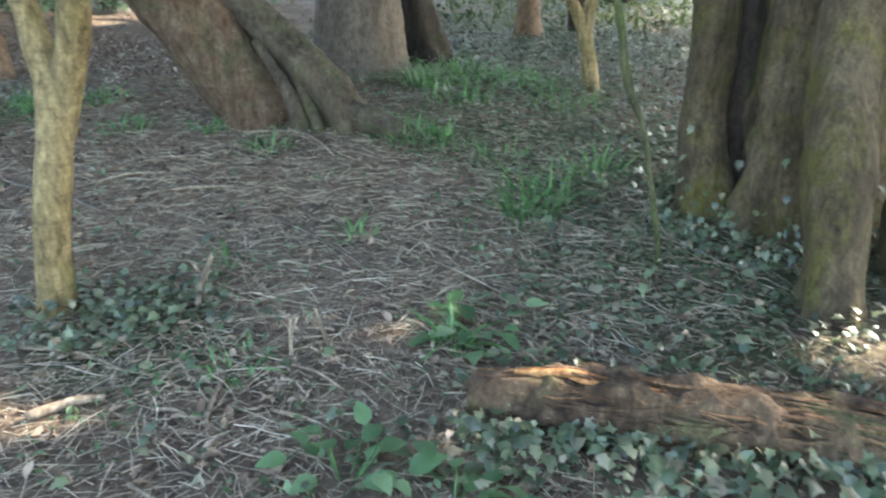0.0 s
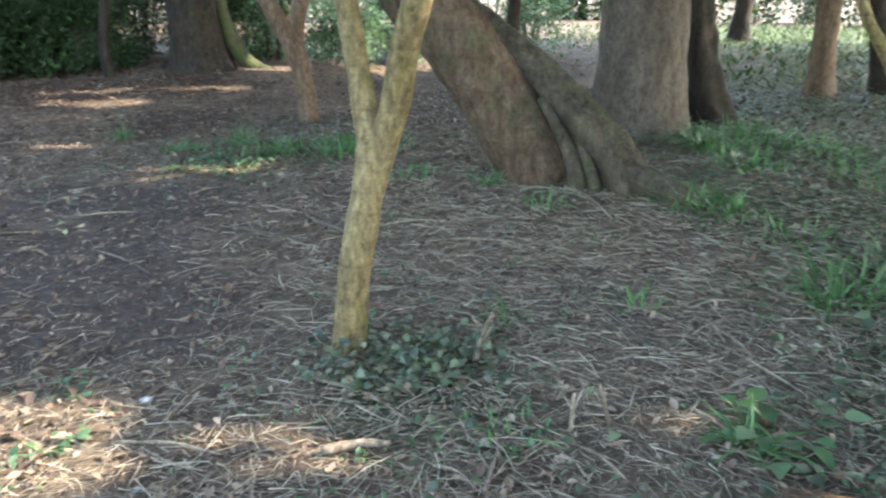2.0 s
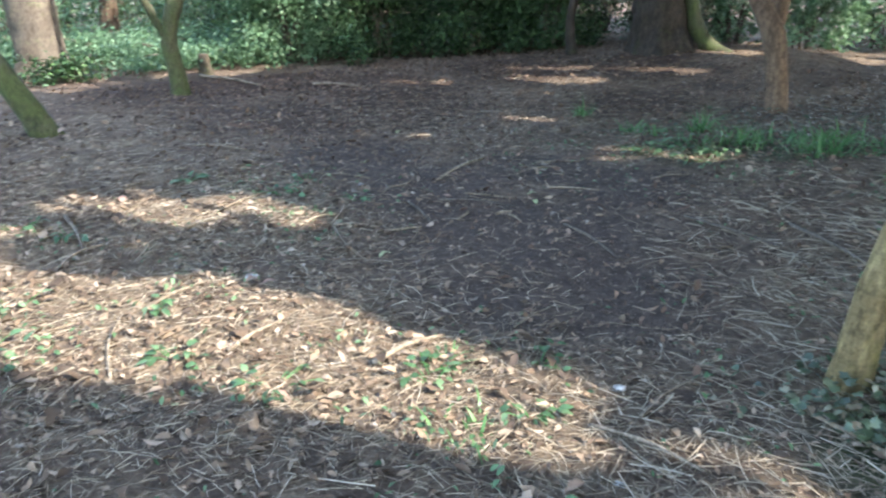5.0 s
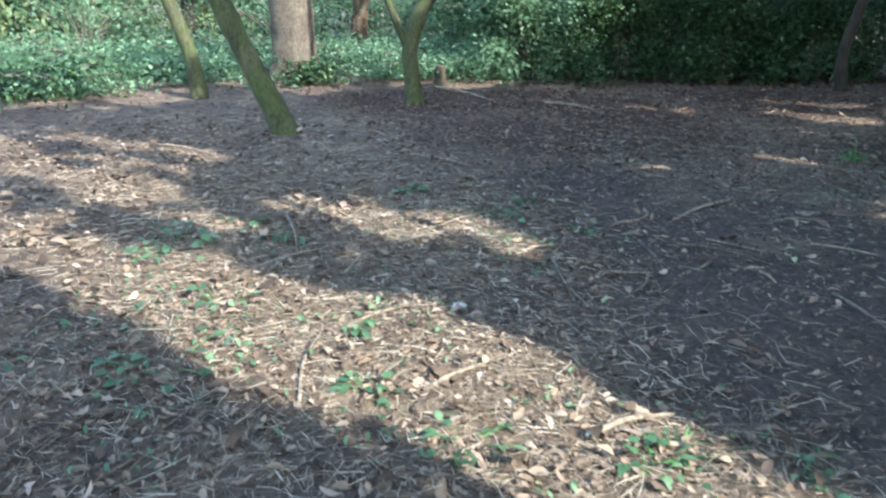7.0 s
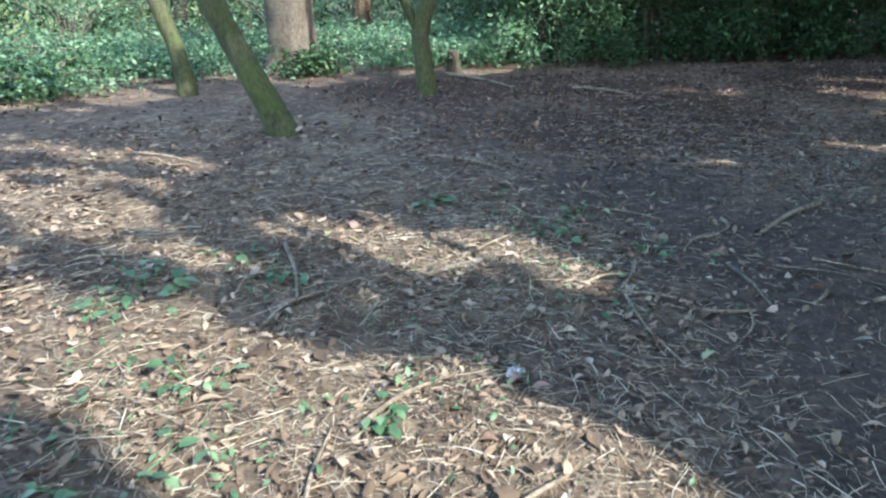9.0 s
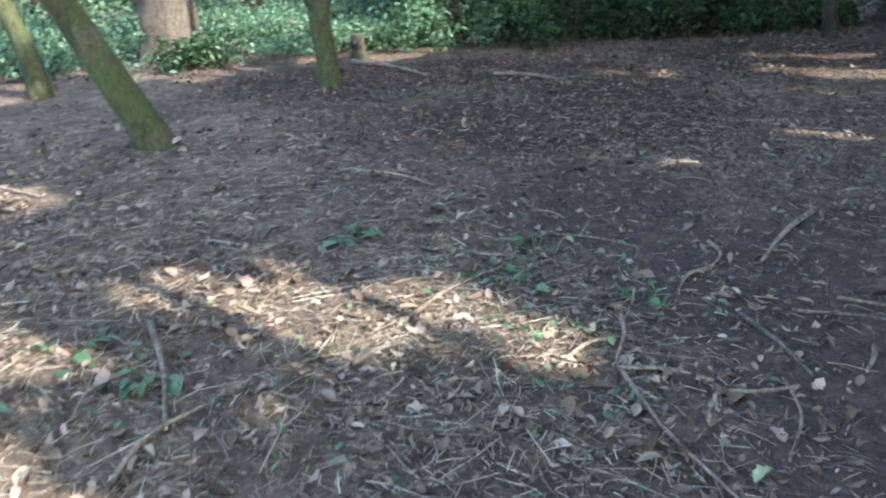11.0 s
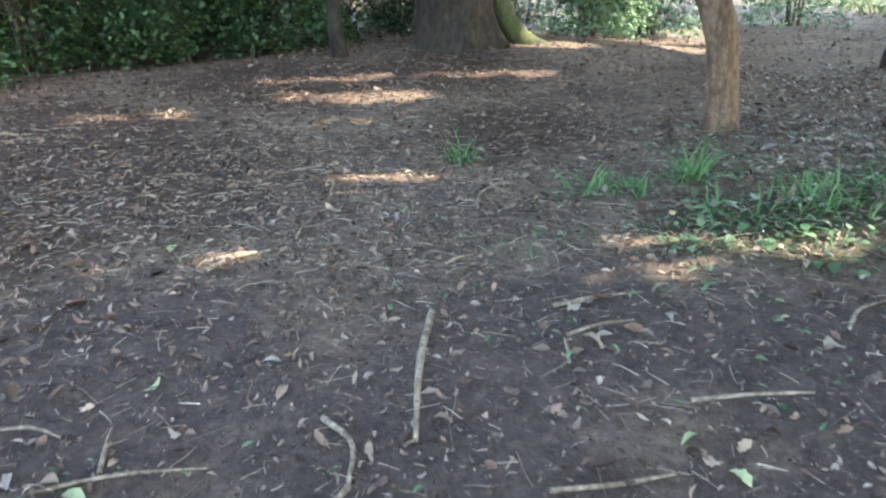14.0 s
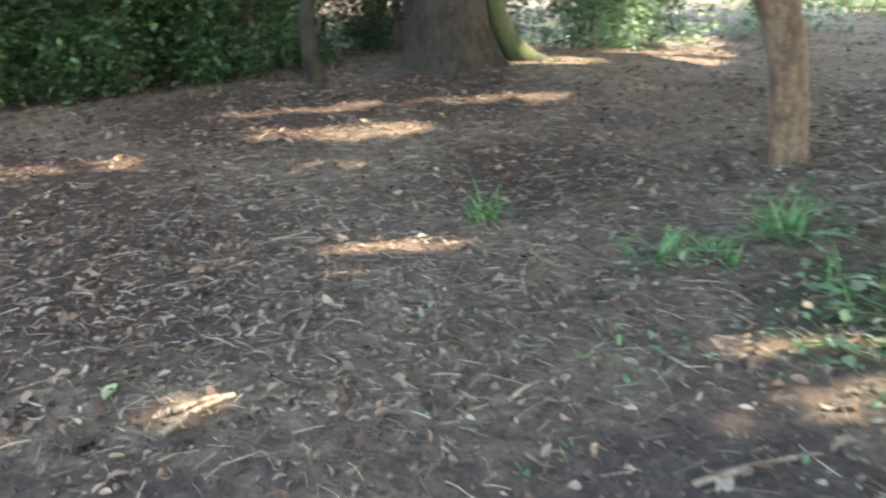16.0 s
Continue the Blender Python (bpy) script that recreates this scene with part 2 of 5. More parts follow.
M_CURLED = leafy("curled_brown_leaves", [(0.0, (0.05, 0.038, 0.03)), (0.45, (0.11, 0.083, 0.062)), (0.8, (0.19, 0.15, 0.115)), (1.0, (0.26, 0.215, 0.17))], 0.1, 0.7, 0.18)
M_BROAD = leafy("dry_broad_leaves", [(0.0, (0.045, 0.031, 0.022)), (0.4, (0.115, 0.078, 0.052)), (0.72, (0.2, 0.143, 0.096)), (0.92, (0.28, 0.21, 0.15)), (1.0, (0.34, 0.25, 0.185))], 0.12, 0.8, 0.1)
M_RUSSET = leafy("russet_leaves", [(0.0, (0.035, 0.021, 0.015)), (0.5, (0.09, 0.054, 0.036)), (0.85, (0.16, 0.1, 0.066)), (1.0, (0.26, 0.18, 0.125))], 0.1, 0.75, 0.25)
M_CRUMBS = leafy("crumbled_leaf_bits", [(0.0, (0.028, 0.022, 0.018)), (0.45, (0.078, 0.061, 0.049)), (0.8, (0.155, 0.12, 0.092)), (1.0, (0.2, 0.16, 0.125))], 0.0, 0.85, 0.1)
M_STONE = bark("pale_stone", (0.25, 0.23, 0.21), (0.4, 0.38, 0.35), (0.55, 0.52, 0.48), None, 0.6, 30.0, 0.004)

# ---- the lie of the ground ----
MOUNDS = [(-3.2, 2.2, -0.16, 1.9), (0.3, 3.0, 0.052, 1.8), (-0.7, 6.2, 0.292, 2.0), (-4.8, 5.2, -0.039, 2.0), (-5.2, 8.0, -0.053, 1.7), (-7.8, 11, 0.291, 1.7), (-7.2, 6.3, -0.112, 1.9), (-5.6, 2.2, -0.039, 1.8), (-1.5, 4.3, -0.15, 1.6)]
RNG = np.random.default_rng(7)


def relief(x, y):
    """Small hollows and humps of the trodden soil."""
    near = np.exp(-((x + 4) ** 2 + (y - 4) ** 2) / 200.0)
    return near * (0.012 * np.sin(3.1 * x + 1.3 * y) * np.sin(2.3 * y - 0.9 * x + 1) + 0.008 * np.sin(7.3 * x + 2.1) * np.sin(6.1 * y + 0.7)
                   + 0.004 * np.sin(17 * x + 5 * y) * np.sin(15 * y - 4 * x))


def ground(x, y):
    """The height of the ground, of numbers or of arrays."""
    z = -0.03 + 0 * x
    for mx, my, h, w in MOUNDS:
        z = z + h * np.exp(-((x - mx) ** 2 + (y - my) ** 2) / (2 * w * w))
    return z + relief(x, y)


def fast_mesh(name, verts, tris, material, parent=None, smooth=False):
    """A mesh object out of number arrays: verts (n, 3), triangles (m, 3)."""
    me = bpy.data.meshes.new(name)
    me.vertices.add(len(verts))
    me.vertices.foreach_set("co", np.asarray(verts, np.float32).ravel())
    me.loops.add(tris.size)
    me.loops.foreach_set("vertex_index", np.asarray(tris, np.int32).ravel())
    me.polygons.add(len(tris))
    me.polygons.foreach_set("loop_start", np.arange(0, tris.size, 3, dtype=np.int32))
    me.polygons.foreach_set("loop_total", np.full(len(tris), 3, np.int32))
    if smooth:
        me.polygons.foreach_set("use_smooth", np.ones(len(tris), bool))
    me.update(calc_edges=True)
    me.materials.append(material)
    ob = new(name, me)
    if parent is not None:
        ob.parent = parent
        ob.matrix_parent_inverse = parent.matrix_basis.inverted()
    return ob


def empty(name, x, y, z=None):
    ob = new(name)
    ob.empty_display_size = 0.2
    ob.matrix_basis = Matrix.Translation((x, y, float(ground(x, y)) if z is None else z))
    return ob


def build_ground():
    step = 0.085
    def axis(a, b):
        inner = np.arange(a, b, step)
        out = np.cumsum(step * 1.25 ** np.arange(1, 38))
        out = out[out < 1800]
        return np.concatenate([(a - out)[::-1], inner, inner[-1] + out])
    xs, ys = axis(-12.5, 3.5), axis(-1.8, 11.5)
    gx, gy = np.meshgrid(xs, ys)
    v = np.stack([gx.ravel(), gy.ravel(), ground(gx, gy).ravel()], 1)
    nx, ny = len(xs), len(ys)
    i = (np.arange(ny - 1)[:, None] * nx + np.arange(nx - 1)[None]).ravel()
    tris = np.concatenate([np.stack([i, i + 1, i + nx + 1], 1), np.stack([i, i + nx + 1, i + nx], 1)])
    ob = fast_mesh("ground", v, tris, M_GROUND, None, True)
    tagged(ob, "brown woodland soil with trodden bare patches and litter", "ground", kind="structure")


build_ground()


# ---- scattering ----
def turns(a, b, c):
    """Rotation matrices (n, 3, 3): about x by a, then y by b, then z by c."""
    n = len(a)
    ca, sa, cb, sb, cc, sc = np.cos(a), np.sin(a), np.cos(b), np.sin(b), np.cos(c), np.sin(c)
    o, l = np.zeros(n), np.ones(n)
    X = np.stack([l, o, o, o, ca, -sa, o, sa, ca], 1).reshape(n, 3, 3)
    Y = np.stack([cb, o, sb, o, l, o, -sb, o, cb], 1).reshape(n, 3, 3)
    Z = np.stack([cc, -sc, o, sc, cc, o, o, o, l], 1).reshape(n, 3, 3)
    return Z @ Y @ X


def strewn(name, shapes, where, rot, size, material, parent=None):
    """One mesh of many small pieces. shapes: (verts, tris) pairs taken in turn; where (n, 3); rot (n, 3, 3); size (n, 3)."""
    vs, ts, base = [], [], 0
    for k, (sv, st) in enumerate(shapes):
        pick = np.arange(k, len(where), len(shapes))
        v = np.einsum("nij,nkj->nki", rot[pick], sv[None] * size[pick][:, None, :]) + where[pick][:, None, :]
        t = st[None] + (np.arange(len(pick)) * len(sv))[:, None, None] + base
        vs.append(v.reshape(-1, 3))
        ts.append(t.reshape(-1, 3))
        base += len(pick) * len(sv)
    return fast_mesh(name, np.concatenate(vs), np.concatenate(ts), material, parent)


def leaf_shape(lobes, fold, curl):
    """A unit leaf along +x with a midrib: half outline lobes [(x, half width)], folded up and curled."""
    v, t = [], []
    for x, w in lobes:
        z = -curl * (x - 0.5) ** 2
        v += [(x, 0, z), (x, w, z + fold * w), (x, -w, z + fold * w)]
    for i in range(len(lobes) - 1):
        a, b = 3 * i, 3 * i + 3
        t += [(a, b, b + 1), (a, b + 1, a + 1), (a, b + 2, b), (a, a + 2, b + 2)]
    return np.array(v), np.array(t)


OVAL = [(0.0, 0.02), (0.25, 0.2), (0.55, 0.25), (0.8, 0.15), (1.0, 0.01)]
SLIM = [(0.0, 0.02), (0.3, 0.13), (0.6, 0.14), (1.0, 0.01)]
LOBED = [(0.0, 0.05), (0.08, 0.36), (0.32, 0.26), (0.46, 0.42), (0.62, 0.18), (1.0, 0.01)]
OAKISH = [(0.0, 0.02), (0.2, 0.14), (0.34, 0.1), (0.5, 0.27), (0.62, 0.18), (0.8, 0.24), (1.0, 0.02)]
DEAD_SHAPES = [leaf_shape(OVAL, 0.4, 0.5), leaf_shape(SLIM, 0.8, 0.6), leaf_shape(SLIM, -0.6, -0.5), leaf_shape(OAKISH, -0.3, -0.7), leaf_shape(OVAL, 0.9, -0.4), leaf_shape(OAKISH, 0.5, 0.9)]
IVY_SHAPES = [leaf_shape(LOBED, 0.25, 0.3), leaf_shape(LOBED, -0.2, 0.5)]
LEAF_SHAPES = [leaf_shape(OVAL, 0.35, 0.35), leaf_shape(OVAL, -0.2, 0.5)]


def twig_shape(bends):
    """A thin three-sided stick along +x, thickness 1 across, with bends."""
    v, t = [], []
    n = len(bends)
    for i, (dy, dz) in enumerate(bends):
        r = 0.5 * (1 - 0.45 * i / (n - 1))
        for k in range(3):
            a = 2 * math.pi * k / 3
            v.append((i / (n - 1) - 0.5, dy, dz, r * math.cos(a), r * math.sin(a)))
    for i in range(n - 1):
        for k in range(3):
            a, b, c, d = 3 * i + k, 3 * i + (k + 1) % 3, 3 * i + 3 + k, 3 * i + 3 + (k + 1) % 3
            t += [(a, b, d), (a, d, c)]
    return np.array(v), np.array(t)


TWIG_SHAPES = [twig_shape(b) for b in ([(0, 0), (0.02, 0.02), (0, 0.01)], [(0, 0), (0.01, 0.03), (-0.03, 0.02), (0.015, 0)], [(0, 0), (-0.05, 0.01), (-0.02, 0.0)],
                                       [(0.01, 0), (0.05, 0.04), (0.0, 0.02), (-0.06, 0.0)])]


def strewn_twigs(name, x, y, length, thick, tilt, material, lift=0.004):
    vs, ts, base = [], [], 0
    n = len(x)
    rot = turns(np.zeros(n), RNG.normal(0, tilt, n), RNG.uniform(0, 6.283, n))
    at = np.stack([x, y, ground(x, y) + lift + thick * 0.4 + np.abs(RNG.normal(0, 0.006, n))], 1)
    for k, (sv, st) in enumerate(TWIG_SHAPES):
        pick = np.arange(k, n, len(TWIG_SHAPES))
        L, T = length[pick][:, None], thick[pick][:, None]
        loc = np.stack([sv[None, :, 0] * L, sv[None, :, 1] * L + sv[None, :, 3] * T, sv[None, :, 2] * L + sv[None, :, 4] * T], 2)
        v = np.einsum("nij,nkj->nki", rot[pick], loc) + at[pick][:, None, :]
        vs.append(v.reshape(-1, 3))
        ts.append((st[None] + (np.arange(len(pick)) * len(sv))[:, None, None] + base).reshape(-1, 3))
        base += len(pick) * len(sv)
    return fast_mesh(name, np.concatenate(vs), np.concatenate(ts), material)


def spots_at(x, y, spots, edge=0.35):
    """How far inside round spots of the plan the places lie, 0 to 1."""
    f = np.zeros_like(x)
    for sx, sy, r in spots:
        d = np.hypot(x - sx, y - sy)
        f = np.maximum(f, np.clip((r - d) / (edge * r) + 0.5, 0, 1))
    return f


def sown(n, x0, x1, y0, y1, keep):
    x, y = RNG.uniform(x0, x1, n), RNG.uniform(y0, y1, n)
    k = RNG.uniform(0, 1, n) < keep(x, y)
    return x[k], y[k]


# ---- trees ----
def smooth_line(points, n):
    """n points with radii along a smooth line through (x, y, z, r)."""
    p = np.array(points, float)
    t = np.concatenate([[0], np.cumsum(np.linalg.norm(np.diff(p[:, :3], axis=0), axis=1) + 1e-6)])
    m = np.gradient(p, t, axis=0)
    out = []
    for s in np.linspace(0, len(p) - 1 - 1e-6, n):
        i, f = int(s), s - int(s)
        h = t[i + 1] - t[i]
        out.append((2 * f ** 3 - 3 * f * f + 1) * p[i] + (f ** 3 - 2 * f * f + f) * h * m[i] + (3 * f * f - 2 * f ** 3) * p[i + 1] + (f ** 3 - f * f) * h * m[i + 1])
    return np.array(out)


def tube(points, rings=40, seg=24, flutes=0, depth=0.0, flare=0.0, rough=0.04, knots=2.2, seed=0.0, roots=5, close=True, furrow=0.03):
    """Verts and triangles of a woody stem through (x, y, z, r), with flutes, a root flare and an uneven skin."""
    line = smooth_line(points, rings)
    v, t = [], []
    z0 = line[0][2]
    along = np.gradient(line[:, :3], axis=0)
    for i, (x, y, z, r) in enumerate(line):
        w = Vector(along[i]).normalized()
        side = Vector((0, 1, 0)).cross(w)
        side = side.normalized() if side.length > 0.05 else Vector((1, 0, 0))
        up = w.cross(side)
        h = abs(z - z0)
        for k in range(seg):
            a = 2 * math.pi * k / seg
            d = side * math.cos(a) + up * math.sin(a)
            f = 1 + depth * math.cos(flutes * a + seed + 0.6 * i / rings) + flare * math.exp(-h / 0.22) * (0.55 + 0.45 * math.cos(roots * a + seed * 2))
            q = Vector((x, y, z)) + d * r
            f += rough * noise.noise(q * knots * 2 + Vector((seed, 0, 0))) * 2 + rough * 0.6 * noise.noise(q * knots * 9)
            n1 = noise.noise(Vector((q.x * 13, q.y * 13, q.z * 3.2 + seed)))
            n2 = noise.noise(Vector((q.x * 34, q.y * 34, q.z * 11)))
            f += furrow * (1 - 3 * abs(n1)) + furrow * 0.5 * n2
            v.append(Vector((x, y, z)) + d * (r * f))
    for i in range(rings - 1):
        for k in range(seg):
            a, b = i * seg + k, i * seg + (k + 1) % seg
            t += [(a, b, b + seg), (a, b + seg, a + seg)]
    if close:
        for first, flip in ((0, True), ((rings - 1) * seg, False)):
            c = len(v)
            v.append(Vector(line[0 if flip else -1][:3]))
            for k in range(seg):
                a, b = first + k, first + (k + 1) % seg
                t.append((c, b, a) if flip else (c, a, b))
    return np.array([tuple(q) for q in v]), np.array(t)


def stem(name, parent, material, points, label="", **kw):
    v, t = tube(points, **kw)
    return tagged(fast_mesh(name, v, t, material, parent, True), label)


# gaps cut in the unseen crowns so sunlight lands on set patches of ground: u runs along the streaks of light, v across
# them
STREAK = radians(26.5)
BAND_U = np.array([-8.6, -6.6, -5.4, -4.4, -3.7, -2.9, -2.2, -1.6, -0.9, -0.4, 0.3, 1.0])
BAND_LOW = np.array([1.75, 1.9, 2.0, 2.1, 2.22, 2.3, 2.34, 2.4, 2.42, 2.43, 2.39, 2.41])
BAND_HIGH = np.array([1.95, 2.3, 2.58, 2.93, 3.18, 3.33, 3.36, 3.16, 2.84, 2.54, 2.45, 2.45])
RAYS_STRIP = [(-8.6, 2.85, -6.0, 3.25, 0.2), (-6.0, 3.25, -5.0, 3.3, 0.07), (-8.5, 3.7, -6.75, 4.35, 0.1), (-9.4, 3.0, -8.4, 3.1, 0.15), (-5.35, 3.95, -4.35, 4.24, 0.2), (-3.95, 4.35, -3.3, 4.47, 0.13), (-10.5, 2.3, -8.8, 2.5, 0.15),
              (-7.6, 3.45, -6.6, 3.75, 0.06), (-0.45, 2.55, -0.2, 2.56, 0.0), (0.3, 2.43, 1.0, 2.44, -0.02), (-1.2, 3.47, -2.8, 3.54, 0.015)]
RAYS_START = [(1.92, 1.72, 2.1, 1.72, 0.05), (0.73, 1.74, 1.0, 1.69, 0.05), (1.22, 1.5, 1.5, 1.18, 0.04), (2.3, 1.5, 2.6, 1.4, 0.1)]
RAYS_FAR = [(-5.8, 10.1, -5.15, 10.32, 0.12), (-4.4, 10.92, -3.1, 10.86, 0.13), (-4.9, 11.62, -2.0, 11.44, 0.04), (-3.6, 8.42, -3.0, 8.54, 0.15), (-2.35, 6.8, -1.85, 6.85, 0.03), (-6.1, 6.42, -5.65, 6.55, 0.06), (-3.9, 10.0, -3.45, 10.03, 0.05),
            (-4.6, 6.97, -3.9, 7.2, -0.01), (-3.5, 7.16, -3.0, 7.26, -0.01), (-2.1, 7.22, -1.7, 7.16, 0.06), (-1.5, 7.08, -1.05, 7.15, 0.09), (0.9, 14.9, 1.5, 17.2, 0.45), (-9.2, 10.1, -12.9, 10.0, 0.8), (-10.2, 8.0, -13.9, 8.2, 0.7), (-11.2, 5.4, -16.0, 6.2, 0.9), (-9.2, 11.7, -13.0, 12.0, 0.6),
            (-1.2, 16.7, 0.3, 13.9, 0.5), (-2.2, 12.9, -1.4, 13.0, 0.25), (-12.5, 3.2, -17.0, 3.6, 0.8), (-16, 8.5, -22, 9, 1.6), (-16, 12, -22, 13, 1.6), (-16, 5, -22, 5, 1.4)]
RAYS = RAYS_STRIP + RAYS_START + RAYS_FAR


def in_beam(p, slack=0.07):
    k = (p[:, 2] + 0.15) / math.tan(SUN_HEIGHT)
    x, y = p[:, 0] - math.cos(SUN_BEARING) * k, p[:, 1] - math.sin(SUN_BEARING) * k
    c, s = math.cos(STREAK), math.sin(STREAK)
    u, v = x * c + y * s, y * c - x * s
    wave = 0.05 * np.sin(3.7 * u + 0.6) + 0.03 * np.sin(9.1 * u)
    thin = np.clip((np.interp(u, BAND_U, BAND_HIGH) - np.interp(u, BAND_U, BAND_LOW)) / 0.3, 0.3, 1)
    hit = (u > BAND_U[0]) & (u < BAND_U[-1]) & (v > np.interp(u, BAND_U, BAND_LOW) + 0.4 * wave * thin - slack) & (v < np.interp(u, BAND_U, BAND_HIGH) + wave * thin + slack)
    dapple = np.sin(2.1 * u + 1.9 * np.sin(5.1 * v)) * np.sin(8.3 * v + 1.2 * np.sin(2.4 * u))
    hit &= (dapple > -0.55) | (u > -4.6)
    hit &= (np.sin(6.3 * u + 0.8 * np.sin(9 * v)) * np.sin(15.0 * v + 1.5 * u) > -0.05 + 0.6 * np.clip(u + 0.7, 0, 1)) | (u < -1.35) | (slack < 0)
    for au, av, bu, bv, w in RAYS:
        du, dv = bu - au, bv - av
        f = np.clip(((u - au) * du + (v - av) * dv) / (du * du + dv * dv), 0, 1)
        gap = np.hypot(u - au - f * du, v - av - f * dv)
        hit |= gap < w * (1 + 0.35 * np.sin(7.0 * u + 3.0 * av)) + slack
    return hit


def crown(parent, x, y, z, r, n, size=0.34):
    """The leaves of an unseen crown round (x, y, z): clumped, uneven in outline, left out where sunlight is to pass."""
    hubs = RNG.normal(0, 1, (int(14 + r * 5), 3))
    hubs = hubs / np.linalg.norm(hubs, axis=1)[:, None] * RNG.uniform(0.3, 1.0, (len(hubs), 1)) ** 0.5 * np.array([r, r, r * 0.5])
    p = hubs[RNG.integers(0, len(hubs), n)] + RNG.normal(0, 0.2 * r, (n, 3)) * np.array([1, 1, 0.6]) + np.array([x, y, z])
    s = RNG.uniform(0.7, 1.3, (n, 1)) * size * np.array([[1, 1.3, 1]])
    rot = turns(RNG.normal(0, 0.6, n), RNG.normal(0.2, 0.5, n), RNG.uniform(0, 6.283, n))
    along = rot[:, :, 0] * s[:, :1]
    # leaves in the way of the set sun patches are dropped
    keep = (p[:, 2] > 2.6) & ~(in_beam(p, 0.05) | in_beam(p + 0.5 * along, 0.08) | in_beam(p + along, 0.05))
    keep |= (p[:, 2] > 2.6) & (RNG.uniform(0, 1, n) < 0.03) & ~in_beam(p, -0.1) & ~in_beam(p + 0.5 * along, -0.1) & ~in_beam(p + along, -0.1)
    return strewn("crown", LEAF_SHAPES, p[keep], rot[keep], s[keep], M_CROWN, parent)


def limbs(parent, material, top, x, y, z, r, count):
    for i in range(count):
        a = 6.283 * i / count + 0.7 * top[0]
        end = (x + 0.7 * r * math.cos(a), y + 0.7 * r * math.sin(a), z + 0.2 * r * math.sin(3 * a))
        if in_beam(np.array([[top[j] + (end[j] - top[j]) * f for j in range(3)] for f in np.linspace(0.1, 1, 14)])).any():
            continue
        midp = [(top[j] + end[j]) / 2 + (0.3 if j == 2 else 0) for j in range(3)]
        stem("limb", parent, material, [(*top[:3], top[3] * 0.6), (*midp, top[3] * 0.35), (*end, 0.02)], rings=8, seg=7, rough=0.03)


def tree(name, label, material, points, crown_r=3.5, leaves=2600, crown_z=6.6, extra=(), shift=(0, 0), **kw):
    """A tree whose trunk runs through (x, y, height over the ground, r), with limbs and a crown."""
    x, y = points[0][:2]
    root = empty(name, x, y)
    g = float(ground(x, y))
    pts = [(a, b, g + c, r) for a, b, c, r in points]
    stem("trunk", root, material, pts, **kw)
    for e in extra:
        q = [(a, b, g + c, r) for a, b, c, r in e["points"]]
        stem(e["name"], root, e.get("material", material), q, e.get("label", ""), **{k: v for k, v in e.items() if k not in ("name", "points", "material", "label")})
    top = pts[-1]
    if crown_r:
        limbs(root, material, top, top[0] + shift[0], top[1] + shift[1], crown_z, crown_r, 6)
        crown(root, top[0] + shift[0], top[1] + shift[1], crown_z, crown_r, leaves)
    return tagged(root, label, "tree")


tree("forked_tree", "young forked tree with pale yellowish lichen bark standing in ivy", M_SAPLING,
     [(-1.7, 2.96, -0.12, 0.088), (-1.69, 2.95, 0.08, 0.078), (-1.66, 2.96, 0.4, 0.073), (-1.62, 3.0, 0.7, 0.075), (-1.602, 3.05, 0.9, 0.077), (-1.62, 3.07, 1.02, 0.066), (-1.66, 3.09, 1.17, 0.055), (-1.7, 3.1, 1.375, 0.05), (-1.74, 3.12, 1.56, 0.05), (-1.9, 3.1, 4.2, 0.04)],
     crown_r=1.6, leaves=500, crown_z=5.2, rings=140, seg=40, rough=0.05, flare=0.14, knots=3.0, furrow=0.02,
     extra=[dict(name="fork", points=[(-1.6, 3.04, 0.8, 0.056), (-1.545, 3.05, 0.98, 0.064), (-1.49, 3.03, 1.13, 0.064), (-1.418, 2.99, 1.39, 0.062), (-1.348, 2.93, 1.56, 0.06), (-1.26, 2.94, 1.8, 0.056), (-1.22, 3.3, 2.2, 0.05), (-1.35, 3.7, 3.0, 0.042), (-1.5, 3.9, 4.3, 0.03)], rings=60, seg=24, rough=0.045, knots=3.0)])
